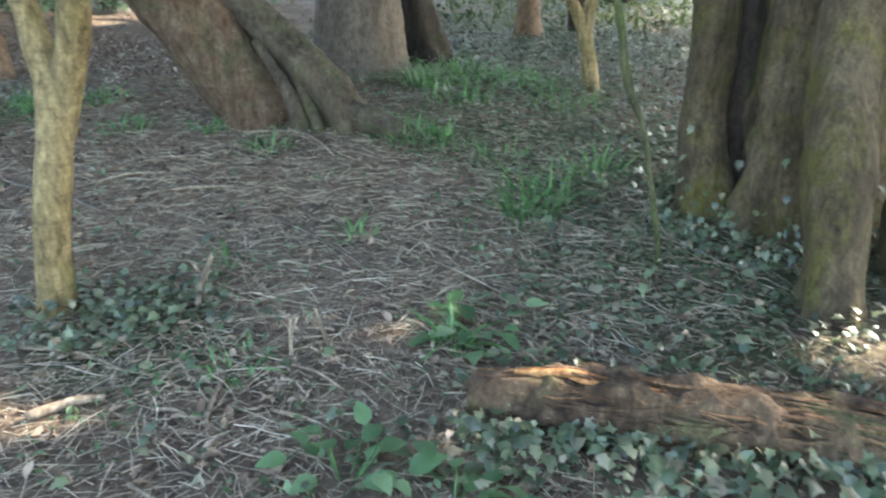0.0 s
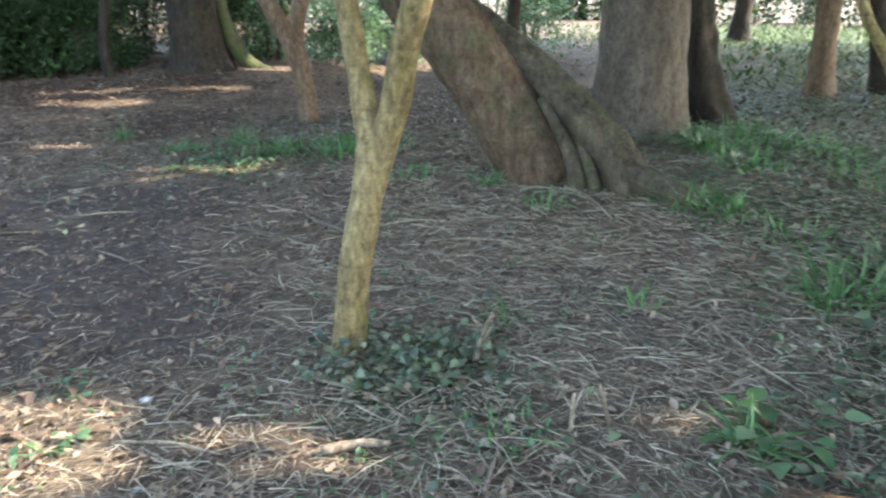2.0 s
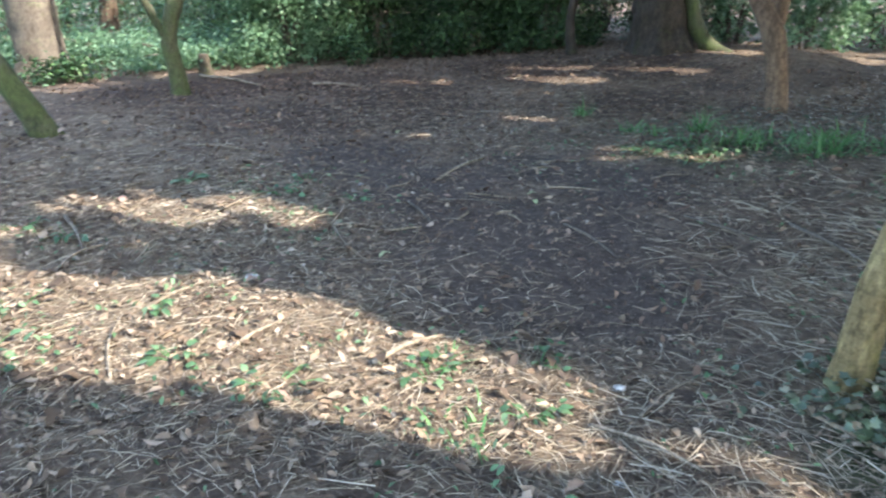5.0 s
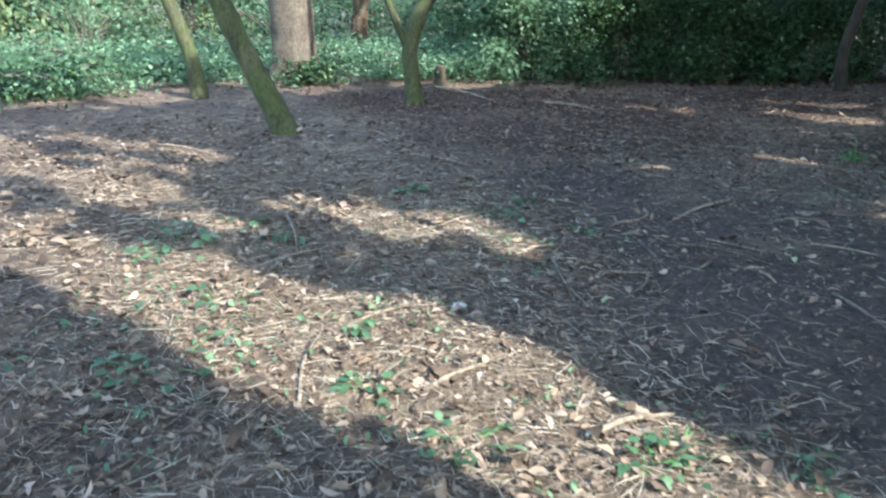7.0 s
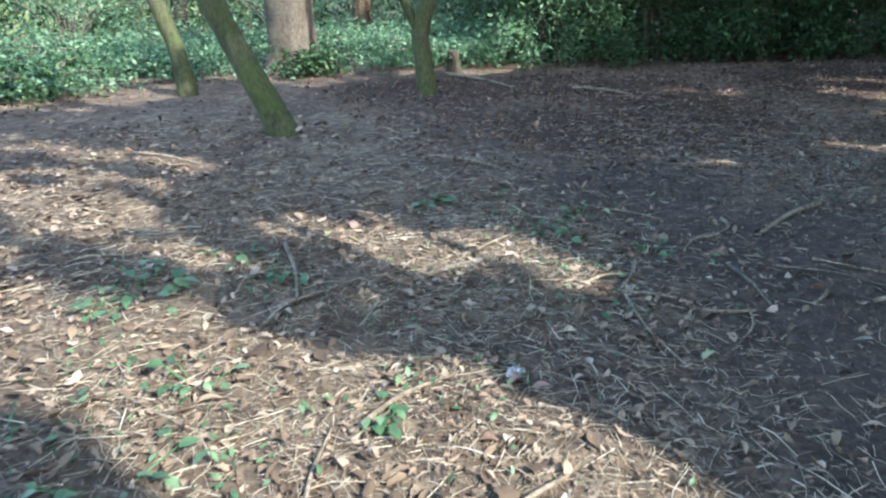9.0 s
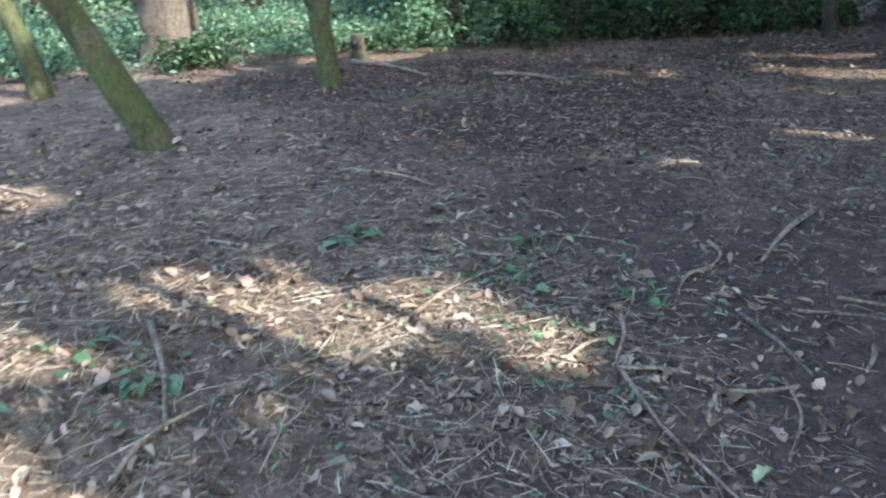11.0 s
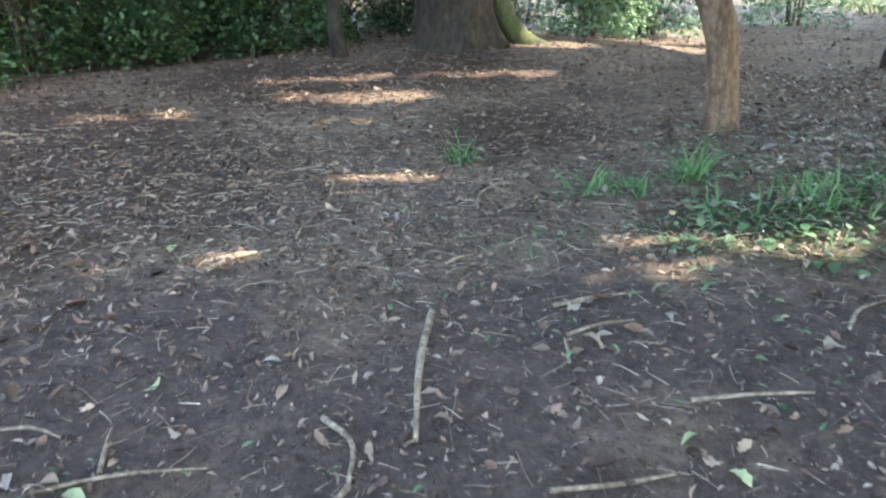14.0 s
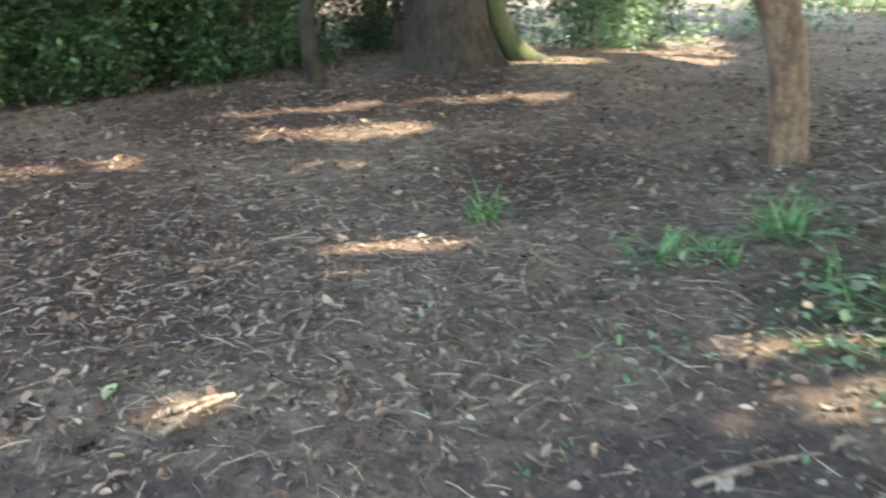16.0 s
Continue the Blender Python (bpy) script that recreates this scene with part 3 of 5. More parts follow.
tree("leaning_tree", "thick leaning grey-brown tree with two fluted stems and roots", M_LEAN,
     [(-1.4, 5.72, -0.25, 0.36), (-1.47, 5.72, 0.06, 0.31), (-1.72, 5.66, 0.5, 0.275), (-2.05, 5.57, 0.95, 0.265), (-2.4, 5.47, 1.4, 0.26), (-3.2, 5.2, 3.0, 0.25), (-3.8, 5.0, 5.4, 0.2)],
     crown_r=3.6, rings=130, seg=72, flutes=4, depth=0.018, rough=0.06, knots=2.2, furrow=0.03,
     extra=[dict(name="second_stem", points=[(-0.6, 5.38, -0.22, 0.2), (-0.76, 5.44, 0.1, 0.165), (-1.06, 5.56, 0.42, 0.145), (-1.5, 5.76, 0.76, 0.135), (-2.1, 5.86, 1.18, 0.125), (-3.1, 5.8, 2.4, 0.1)], rings=90, seg=44, flutes=4, depth=0.14, rough=0.09, knots=3.0, furrow=0.06, material=M_LEANMOSS, label="mossy fluted second stem"),
            dict(name="rib", points=[(-1.02, 5.33, -0.1, 0.07), (-1.1, 5.4, 0.15, 0.058), (-1.24, 5.5, 0.38, 0.045), (-1.4, 5.58, 0.58, 0.03)], rings=40, seg=20, rough=0.12, furrow=0.08, material=M_LEANMOSS),
            dict(name="rib", points=[(-0.88, 5.3, -0.1, 0.05), (-0.97, 5.38, 0.12, 0.042), (-1.1, 5.5, 0.34, 0.035), (-1.28, 5.62, 0.58, 0.02)], rings=40, seg=16, rough=0.14, furrow=0.08, material=M_LEANMOSS),
            dict(name="root", points=[(-0.84, 5.47, 0.16, 0.07), (-0.62, 5.36, 0.1, 0.1), (-0.4, 5.22, 0.05, 0.09), (-0.2, 5.08, -0.01, 0.07), (0.12, 4.88, -0.08, 0.04), (0.3, 4.78, -0.12, 0.02)], rings=34, seg=18, rough=0.14, material=M_LEANMOSS, label="mossy surface root")])
tree("beech_tree", "large smooth grey-barked tree with a flared base", M_BEECH,
     [(-0.87, 7.6, -0.15, 0.5), (-0.87, 7.6, 0.15, 0.45), (-0.88, 7.6, 0.6, 0.41), (-0.9, 7.6, 1.3, 0.385), (-0.94, 7.72, 1.8, 0.37), (-1.04, 7.9, 2.8, 0.34), (-1.1, 7.8, 4.0, 0.3), (-1.1, 7.7, 6.0, 0.24)],
     crown_r=4.4, leaves=3600, crown_z=7.0, rings=70, seg=56, flutes=5, depth=0.02, flare=0.22, roots=6, rough=0.03, knots=1.6)
tree("oak_tree", "massive mossy brown tree with clustered stems above ivy", M_OAK,
     [(1.9, 3.75, -0.2, 0.46), (1.88, 3.74, 0.2, 0.36), (1.86, 3.74, 0.7, 0.32), (1.84, 3.78, 1.3, 0.3), (1.94, 4.12, 1.8, 0.26), (2.1, 4.45, 2.4, 0.23), (2.4, 4.8, 4.0, 0.2), (2.5, 4.9, 5.5, 0.17)],
     crown_r=4.4, leaves=3600, crown_z=7.0, rings=90, seg=64, flutes=5, depth=0.09, flare=0.2, roots=5, rough=0.08, knots=2.4, seed=1.0, furrow=0.05,
     extra=[dict(name="fluted_stem", points=[(1.4, 3.78, -0.15, 0.19), (1.38, 3.84, 0.12, 0.15), (1.355, 3.9, 0.5, 0.115), (1.34, 3.93, 1.1, 0.115), (1.31, 3.97, 1.5, 0.12), (1.2, 4.3, 2.4, 0.12), (1.0, 5.2, 4.2, 0.1), (1.0, 5.8, 6.0, 0.06)], rings=80, seg=32, rough=0.09, flutes=3, depth=0.08, furrow=0.05),
            # added stem in dark bark fills the gap, imitating the recess's shade
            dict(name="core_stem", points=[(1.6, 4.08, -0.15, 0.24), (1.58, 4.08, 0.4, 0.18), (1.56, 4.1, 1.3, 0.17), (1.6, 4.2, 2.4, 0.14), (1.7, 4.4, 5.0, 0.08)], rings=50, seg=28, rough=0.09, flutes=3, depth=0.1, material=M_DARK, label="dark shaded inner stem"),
            dict(name="second_stem", points=[(1.6, 2.75, -0.15, 0.15), (1.6, 2.82, 0.15, 0.12), (1.6, 2.95, 0.55, 0.13), (1.66, 3.2, 1.1, 0.14), (1.95, 3.0, 2.0, 0.12), (2.6, 2.2, 5.0, 0.07)], rings=60, seg=28, rough=0.09, flutes=3, depth=0.08, flare=0.3),
            dict(name="third_stem", points=[(2.15, 3.1, -0.15, 0.2), (2.1, 3.1, 0.5, 0.15), (2.05, 3.3, 1.3, 0.14), (2.3, 3.45, 2.4, 0.11), (2.6, 3.5, 5.0, 0.06)], rings=50, seg=24, rough=0.08, flutes=3, depth=0.1)])
tree("crooked_sapling", "small crooked forked tree with yellow-brown bark", M_SAPLING,
     [(1.36, 7.17, -0.08, 0.085), (1.33, 7.16, 0.2, 0.075), (1.26, 7.14, 0.55, 0.07), (1.3, 7.15, 0.85, 0.05), (1.36, 7.16, 1.15, 0.05), (1.5, 7.18, 1.35, 0.05), (1.45, 7.2, 1.8, 0.045), (1.6, 7.3, 4.0, 0.03)],
     crown_r=2.0, leaves=800, crown_z=5.2, rings=60, seg=16, rough=0.08, flare=0.25,
     extra=[dict(name="fork", points=[(1.26, 7.14, 0.52, 0.06), (1.08, 7.09, 0.85, 0.05), (0.88, 7.04, 1.15, 0.045), (0.72, 7.0, 1.5, 0.04), (0.4, 6.9, 3.6, 0.02)], rings=30, seg=12, rough=0.08)])
tree("slender_tree", "slender tan-barked tree rising from dark soil", M_THIN,
     [(-4.83, 8.22, -0.1, 0.135), (-4.83, 8.21, 0.12, 0.117), (-4.87, 8.19, 0.5, 0.115), (-4.95, 8.15, 0.88, 0.118), (-5.12, 8.1, 1.2, 0.105), (-5.3, 8.04, 1.6, 0.1), (-5.7, 7.9, 3.2, 0.09), (-5.6, 7.9, 5.4, 0.07)],
     crown_r=4.0, leaves=3200, shift=(1.0, 0.8), rings=70, seg=30, rough=0.045, flare=0.2, knots=2.6, furrow=0.02,
     extra=[dict(name="fork", points=[(-4.97, 8.22, 0.95, 0.1), (-4.95, 8.24, 1.15, 0.095), (-4.88, 8.3, 1.5, 0.09), (-4.7, 8.4, 2.2, 0.08), (-4.3, 8.7, 4.6, 0.05)], rings=40, seg=20, rough=0.05, furrow=0.02)])
tree("dark_tree", "thick dark-barked tree with a mossy buttress root", M_DARK,
     [(-7.95, 10.4, -0.15, 0.52), (-7.97, 10.4, 0.2, 0.44), (-8.0, 10.38, 0.7, 0.4), (-8.05, 10.36, 1.3, 0.38), (-8.1, 10.3, 3.0, 0.34), (-8.0, 10.2, 6.0, 0.2)],
     crown_r=4.8, leaves=5500, shift=(2.4, 1.4), crown_z=7.0, rings=60, seg=48, flutes=7, depth=0.05, flare=0.25, rough=0.05,
     extra=[dict(name="root", points=[(-7.72, 10.5, 1.3, 0.1), (-7.6, 10.6, 0.7, 0.11), (-7.5, 10.68, 0.3, 0.13), (-7.3, 10.8, 0.02, 0.12), (-7.0, 10.95, -0.08, 0.05)], rings=30, seg=16, rough=0.08, material=M_MOSSY, label="mossy buttress root")])
tree("dark_sapling", "thin dark upright sapling beside dense bushes", M_DARK,
     [(-9.15, 9.7, -0.1, 0.1), (-9.2, 9.66, 0.5, 0.075), (-9.12, 9.72, 1.1, 0.07), (-9.1, 9.7, 4.0, 0.04)], crown_r=1.8, leaves=600, crown_z=5.0, rings=30, seg=14, rough=0.08, flare=0.3)
tree("slanting_tree", "slanting slender tree with green mossy bark", M_MOSSY,
     [(-8.9, 1.66, -0.12, 0.15), (-8.92, 1.58, 0.1, 0.128), (-9.0, 1.36, 0.6, 0.112), (-9.12, 1.05, 1.35, 0.106), (-9.4, 0.5, 3.2, 0.1), (-9.7, 0.0, 5.2, 0.06)],
     crown_r=3.2, leaves=1500, crown_z=6.4, rings=50, seg=22, rough=0.05, flare=0.2)
tree("bent_tree", "thin bent mossy tree on the edge of undergrowth", M_MOSSY,
     [(-10.5, 3.6, -0.1, 0.12), (-10.52, 3.6, 0.25, 0.105), (-10.53, 3.56, 0.7, 0.1), (-10.47, 3.68, 1.15, 0.1), (-10.4, 3.85, 1.5, 0.09), (-10.2, 4.2, 4.5, 0.05)],
     crown_r=2.8, leaves=1200, crown_z=6.0, rings=50, seg=18, rough=0.09, flare=0.35,
     extra=[dict(name="fork", points=[(-10.53, 3.58, 0.6, 0.06), (-10.55, 3.42, 0.95, 0.05), (-10.6, 3.25, 1.4, 0.045), (-10.8, 2.8, 3.5, 0.02)], rings=24, seg=12, rough=0.08)])
tree("leaning_sapling", "small leaning sapling with mossy brown bark", M_MOSSY,
     [(-11.68, 1.02, -0.08, 0.12), (-11.7, 0.95, 0.5, 0.1), (-11.8, 0.75, 1.2, 0.09), (-12.2, 0.0, 3.5, 0.05)], crown_r=2.2, leaves=700, crown_z=5.0, rings=36, seg=16, rough=0.07, flare=0.2)
tree("broad_tree", "broad pale brown trunk standing in green undergrowth", M_BEECH,
     [(-13.4, 2.65, -0.1, 0.45), (-13.4, 2.65, 0.3, 0.36), (-13.42, 2.62, 1.2, 0.33), (-13.5, 2.6, 3.5, 0.3), (-13.6, 2.6, 6.0, 0.2)], crown_r=3.8, leaves=1800, crown_z=7.0, rings=40, seg=32, rough=0.05, flare=0.25)
tree("ivy_stump_tree", "dark rough trunk close behind a larger grey tree", M_DARK,
     [(-0.2, 8.6, -0.1, 0.27), (-0.28, 8.6, 0.35, 0.2), (-0.4, 8.6, 0.9, 0.17), (-0.5, 8.6, 1.4, 0.16), (-0.6, 8.6, 3.0, 0.15), (-0.6, 8.7, 5.5, 0.1)], crown_r=3.0, leaves=1500, crown_z=6.0, rings=44, seg=28, flutes=4, depth=0.1, rough=0.1, flare=0.3)
tree("far_tree", "brown-barked tree at the edge of a grassy clearing", M_THIN,
     [(1.3, 12.7, -0.1, 0.24), (1.28, 12.7, 0.5, 0.18), (1.25, 12.7, 1.4, 0.17), (1.2, 12.7, 5.5, 0.12)], crown_r=3.6, leaves=2200, rings=30, seg=20, rough=0.07, flare=0.3)
tree("far_dark_tree", "dark-barked tree at the edge of a grassy clearing", M_DARK,
     [(2.3, 13.5, -0.1, 0.22), (2.2, 13.5, 0.5, 0.16), (1.95, 13.4, 1.4, 0.15), (1.7, 13.4, 5.5, 0.1)], crown_r=3.6, leaves=2200, rings=30, seg=20, rough=0.07, flare=0.3)
# trees added on the sunny side, mostly unseen, closing the canopy to cast shade
for name, x, y, r in (("shade_tree", 6.5, 5.0, 4.4), ("shade_tree", 9.0, 9.0, 4.4), ("shade_tree", 5.2, 10.2, 4.2), ("shade_tree", 11.0, 13.5, 4.6), ("shade_tree", 5.6, 16.0, 4.4),
                      ("shade_tree", 10.5, 3.5, 4.0), ("shade_tree", -1.2, 15.0, 4.0), ("shade_tree", 4.6, 21.0, 4.0), ("shade_tree", 9.5, 25.0, 4.4), ("shade_tree", 0.4, 26.5, 4.0), ("shade_tree", 2.5, -2.5, 3.6), ("shade_tree", 6.0, 0.6, 3.8)):
    tree(name, "tall woodland tree with dark bark and a wide leafy crown", M_DARK,
         [(x, y, -0.1, 0.4), (x, y, 0.5, 0.3), (x + 0.1, y, 2.0, 0.26), (x, y + 0.1, 6.0, 0.18)], crown_r=r, leaves=3600, crown_z=6.8, rings=20, seg=16, rough=0.06, flare=0.3)


for i, (x, y, r) in enumerate([(-13.5, 12.5, 3.6), (-10.0, 15.5, 3.6), (-17.5, 9.5, 3.6), (-7.6, 19.0, 3.4), (-16.5, 4.6, 3.0), (-19.5, 1.5, 3.4), (-17.0, -3.0, 3.2), (-1.8, 19.5, 3.6), (-12.8, -2.4, 2.8)]):
    tree("woodland_tree", "woodland tree with a bare dark lower trunk among bushes", (M_DARK, M_LEAN, M_DARK)[i % 3],
         [(x, y, -0.1, 0.26), (x, y, 0.4, 0.19), (x + 0.15 * (i % 3 - 1), y + 0.1, 2.0, 0.17), (x, y, 6.0, 0.1)], crown_r=r, leaves=(1000 if x < -15 and y < 6 else 4200), crown_z=6.4, rings=24, seg=18, rough=0.07, flare=0.25)


# ---- undergrowth ----
def bush(name, label, x, y, r, h, n, material, size=0.09, seed=1, stems=7, spread=0.15):
    """Arching stems under a ragged mass of separate leaves."""
    root = empty(name, x, y)
    g = float(ground(x, y))
    rng = np.random.default_rng(seed)
    hubs = []
    for i in range(stems):
        a, d = rng.uniform(0, 6.283), rng.uniform(0.25, 0.9) * r
        e = (x + d * math.cos(a), y + d * math.sin(a), g + h * rng.uniform(0.5, 1.0))
        m = (x + 0.35 * d * math.cos(a), y + 0.35 * d * math.sin(a), g + h * 0.5)
        stem("stem", root, M_DARKSTICK, [(x + 0.12 * math.cos(a), y + 0.12 * math.sin(a), g - 0.05, 0.025), (*m, 0.018), (*e, 0.006)], rings=8, seg=6, rough=0.04)
        for f in (0.2, 0.4, 0.6, 0.8, 1.0):
            hubs.append([m[k] + (e[k] - m[k]) * f + rng.normal(0, 0.16 * r) * (k < 2) for k in range(3)])
        for f in (0.12, 0.3):
            q = d * rng.uniform(0.7, 1.25)
            hubs.append([x + q * math.cos(a + rng.normal(0, 0.4)), y + q * math.sin(a + rng.normal(0, 0.4)), g + f * h])
    hubs = np.array(hubs)
    p = hubs[rng.integers(0, len(hubs), n)] + rng.normal(0, 1, (n, 3)) * np.array([spread * r, spread * r, 0.75 * spread * h])
    low = ground(p[:, 0], p[:, 1]) + 0.05
    p[:, 2] = np.where(p[:, 2] < low, low + rng.uniform(0, 0.3 * h, n), p[:, 2])
    rot = turns(rng.normal(0, 0.6, n), rng.normal(0.3, 0.5, n), rng.uniform(0, 6.283, n))
    s = rng.uniform(0.6, 1.4, (n, 1)) * size * np.array([[1, 1, 1]])
    strewn("foliage", LEAF_SHAPES, p, rot, s, material, root)
    return tagged(root, label, "bush")


for i, (x, y, r, h, n) in enumerate([(-12.7, 6.5, 1.3, 1.8, 9000), (-12.1, 8.0, 1.3, 2.0, 10000), (-11.2, 9.3, 1.2, 2.0, 9000), (-10.3, 10.4, 0.9, 1.7, 5000), (-14.2, 8.4, 1.8, 2.4, 7000), (-13.2, 10.6, 1.8, 2.6, 7000), (-11.4, 12.0, 1.8, 2.4, 6000), (-14.6, 12.8, 2.0, 2.6, 5000), (-17.0, 11.0, 2.2, 2.8, 5000), (-12.6, 14.6, 2.0, 2.6, 5000), (-9.5, 12.6, 1.1, 1.7, 4500), (-10.6, 13.9, 1.3, 2.0, 4000), (-15.2, 6.8, 1.5, 2.0, 5000)]):
    bush("evergreen_bush", "dense dark green evergreen bush with drooping leaves" if i else "pale green leafy bush at the edge of dark evergreens", x, y, r, h, int(n * 2.0), M_BUSH if i else M_UNDER, 0.068, 20 + i, 13, 0.115)
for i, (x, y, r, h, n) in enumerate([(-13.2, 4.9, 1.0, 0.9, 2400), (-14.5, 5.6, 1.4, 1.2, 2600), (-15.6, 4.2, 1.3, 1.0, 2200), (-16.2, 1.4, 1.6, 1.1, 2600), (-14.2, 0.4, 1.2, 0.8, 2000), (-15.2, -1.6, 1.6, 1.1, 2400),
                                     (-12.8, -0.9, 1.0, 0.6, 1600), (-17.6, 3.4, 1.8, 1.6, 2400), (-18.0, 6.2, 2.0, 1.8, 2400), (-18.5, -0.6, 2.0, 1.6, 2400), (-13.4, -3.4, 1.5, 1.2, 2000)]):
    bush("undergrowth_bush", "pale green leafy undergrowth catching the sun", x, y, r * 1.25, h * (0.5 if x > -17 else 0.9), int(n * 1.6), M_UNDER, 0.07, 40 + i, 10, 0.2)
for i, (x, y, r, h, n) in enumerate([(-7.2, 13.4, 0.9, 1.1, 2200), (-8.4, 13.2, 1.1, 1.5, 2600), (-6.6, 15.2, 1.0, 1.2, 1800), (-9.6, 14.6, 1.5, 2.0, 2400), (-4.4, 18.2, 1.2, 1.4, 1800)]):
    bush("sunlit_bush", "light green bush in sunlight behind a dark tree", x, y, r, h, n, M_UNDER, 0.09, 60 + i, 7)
for i in range(34):
    a = radians(-36 + 150 * ((i * 0.618) % 1))
    d = 21 + 24 * ((i * 0.382) % 1)
    x, y = -3 - d * math.sin(a), 3 + d * math.cos(a)
    if 25 < y and -1 < x < 16:
        continue
    bush("far_bush", "green bush far off among the trees", x, y, 2.2, 1.6 + (i % 4) * 0.5, 900, M_BUSH if i % 3 else M_UNDER, 0.24, 80 + i, 4)
    tx, ty = x + 1.6 * math.cos(i), y + 1.6 * math.sin(i)
    tree("woodland_tree", "distant woodland tree with a bare lower trunk", (M_DARK, M_THIN, M_LEAN)[i % 3],
         [(tx, ty, -0.1, 0.3), (tx, ty, 0.4, 0.22), (tx + 0.1 * (i % 3 - 1), ty, 2.0, 0.2), (tx, ty, 7.0, 0.12)], crown_r=3.2 if i % 2 else 0, leaves=500, crown_z=7.5, rings=14, seg=12, rough=0.06)
    

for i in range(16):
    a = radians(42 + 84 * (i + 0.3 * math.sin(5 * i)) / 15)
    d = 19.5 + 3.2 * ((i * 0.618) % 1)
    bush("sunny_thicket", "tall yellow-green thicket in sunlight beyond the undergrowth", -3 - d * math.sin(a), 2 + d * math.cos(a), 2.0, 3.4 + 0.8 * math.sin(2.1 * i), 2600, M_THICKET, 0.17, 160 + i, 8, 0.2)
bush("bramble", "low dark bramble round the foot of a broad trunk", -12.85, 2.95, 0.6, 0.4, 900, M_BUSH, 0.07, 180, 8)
# dark evergreen leaf colour here stands in for shade on low plants
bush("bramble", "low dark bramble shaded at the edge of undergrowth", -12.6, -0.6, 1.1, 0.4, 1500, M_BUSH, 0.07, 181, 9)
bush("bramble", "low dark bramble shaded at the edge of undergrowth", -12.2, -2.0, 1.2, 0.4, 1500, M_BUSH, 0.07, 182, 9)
for i in range(15):
    bush("far_hedge_bush", "dark green hedge bush beyond a sunny clearing", -8 + 2.4 * i + 0.6 * math.sin(3 * i), 41 + 2.2 * math.sin(1.7 * i), 2.2, 2.2 + 0.5 * math.sin(2.3 * i), 1100, M_BUSH, 0.26, 130 + i, 4)


# ---- fallen log ----
def fallen_log():
    root = empty("fallen_log", 0.8, 1.97)
    g = float(ground(0.8, 1.97))
    A, d, nrm = Vector((0.1, 2.1, g + 0.02)), Vector((0.98, -0.19, 0.005)).normalized(), Vector((0.19, 0.98, 0)).normalized()
    girth = lambda s: 0.075 + 0.05 * min(1.0, s / 0.3)
    pts = [(*(A + d * s), girth(s)) for s in (0.0, 0.2, 0.45, 0.9, 1.4, 2.1)]
    stem("log", root, M_ROT, pts, rings=150, seg=52, flutes=7, depth=0.07, rough=0.13, knots=6.0, furrow=0.07)
    rng = np.random.default_rng(5)
    for i in range(230):
        s = rng.uniform(0, 1) ** 1.2 * 1.5 + 0.02
        a, L, r = rng.uniform(0.1, 3.6), rng.gamma(3.0, 0.07) + 0.05, rng.gamma(3.0, 0.0014) + 0.0015
        p = []
        for f, lift, turn, q in ((0, 0.01, 0.0, 0.5), (0.35, 0.004, 0.06, 1.0), (0.7, 0.002, rng.uniform(-0.1, 0.2), 0.8), (1, rng.uniform(-0.01, 0.02), rng.uniform(-0.15, 0.3), 0.25)):
            R = girth(s + L * f) + lift - 0.002
            c = A + d * (s + L * f) + nrm * (R * math.cos(a + turn)) + Vector((0, 0, R * math.sin(a + turn)))
            p.append((*c, r * q))
        top = 0.5 < a < 2.4
        m = M_SPLINTER if 0.9 < a < 1.9 and rng.uniform() < 0.5 * math.exp(-s / 0.35) else M_FIBRE if top and i % 3 else M_ROT
        stem("splinter", root, m, p, "orange splintered wood" if m is M_SPLINTER else "", rings=14, seg=7, rough=0.3, knots=14.0)
    tagged(root, "rotten fallen log with an orange splintered end among ivy", "log")


fallen_log()


# ---- grass tufts and herbs ----
def blade_shape(bend):
    v, t = [], []
    for i in range(5):
        f = i / 4
        w = 0.5 * (1 - f) ** 0.7
        v += [(bend * f * f, w, f * (1 - 0.35 * bend * f)), (bend * f * f, -w, f * (1 - 0.35 * bend * f))]
    for i in range(4):
        a = 2 * i
        t += [(a, a + 1, a + 3), (a, a + 3, a + 2)]
    return np.array(v), np.array(t)


BLADES = [blade_shape(b) for b in (0.35, 0.8, 1.2)]


def tuft(name, label, x, y, r, n, length, width, seed, material=M_GRASS):
    rng = np.random.default_rng(seed)
    a, d = rng.uniform(0, 6.283, n), r * rng.uniform(0, 1, n) ** 0.7
    px, py = x + d * np.cos(a), y + d * np.sin(a)
    rot = turns(rng.normal(0, 0.15, n), rng.normal(0.25, 0.25, n), a + rng.normal(0, 0.7, n))
    L = length * rng.uniform(0.5, 1.15, n)
    ob = strewn(name, BLADES, np.stack([px, py, ground(px, py) - 0.01], 1), rot, np.stack([L, np.full(n, width), L], 1), material)
    return tagged(ob, label, "grass", "grass tufts")


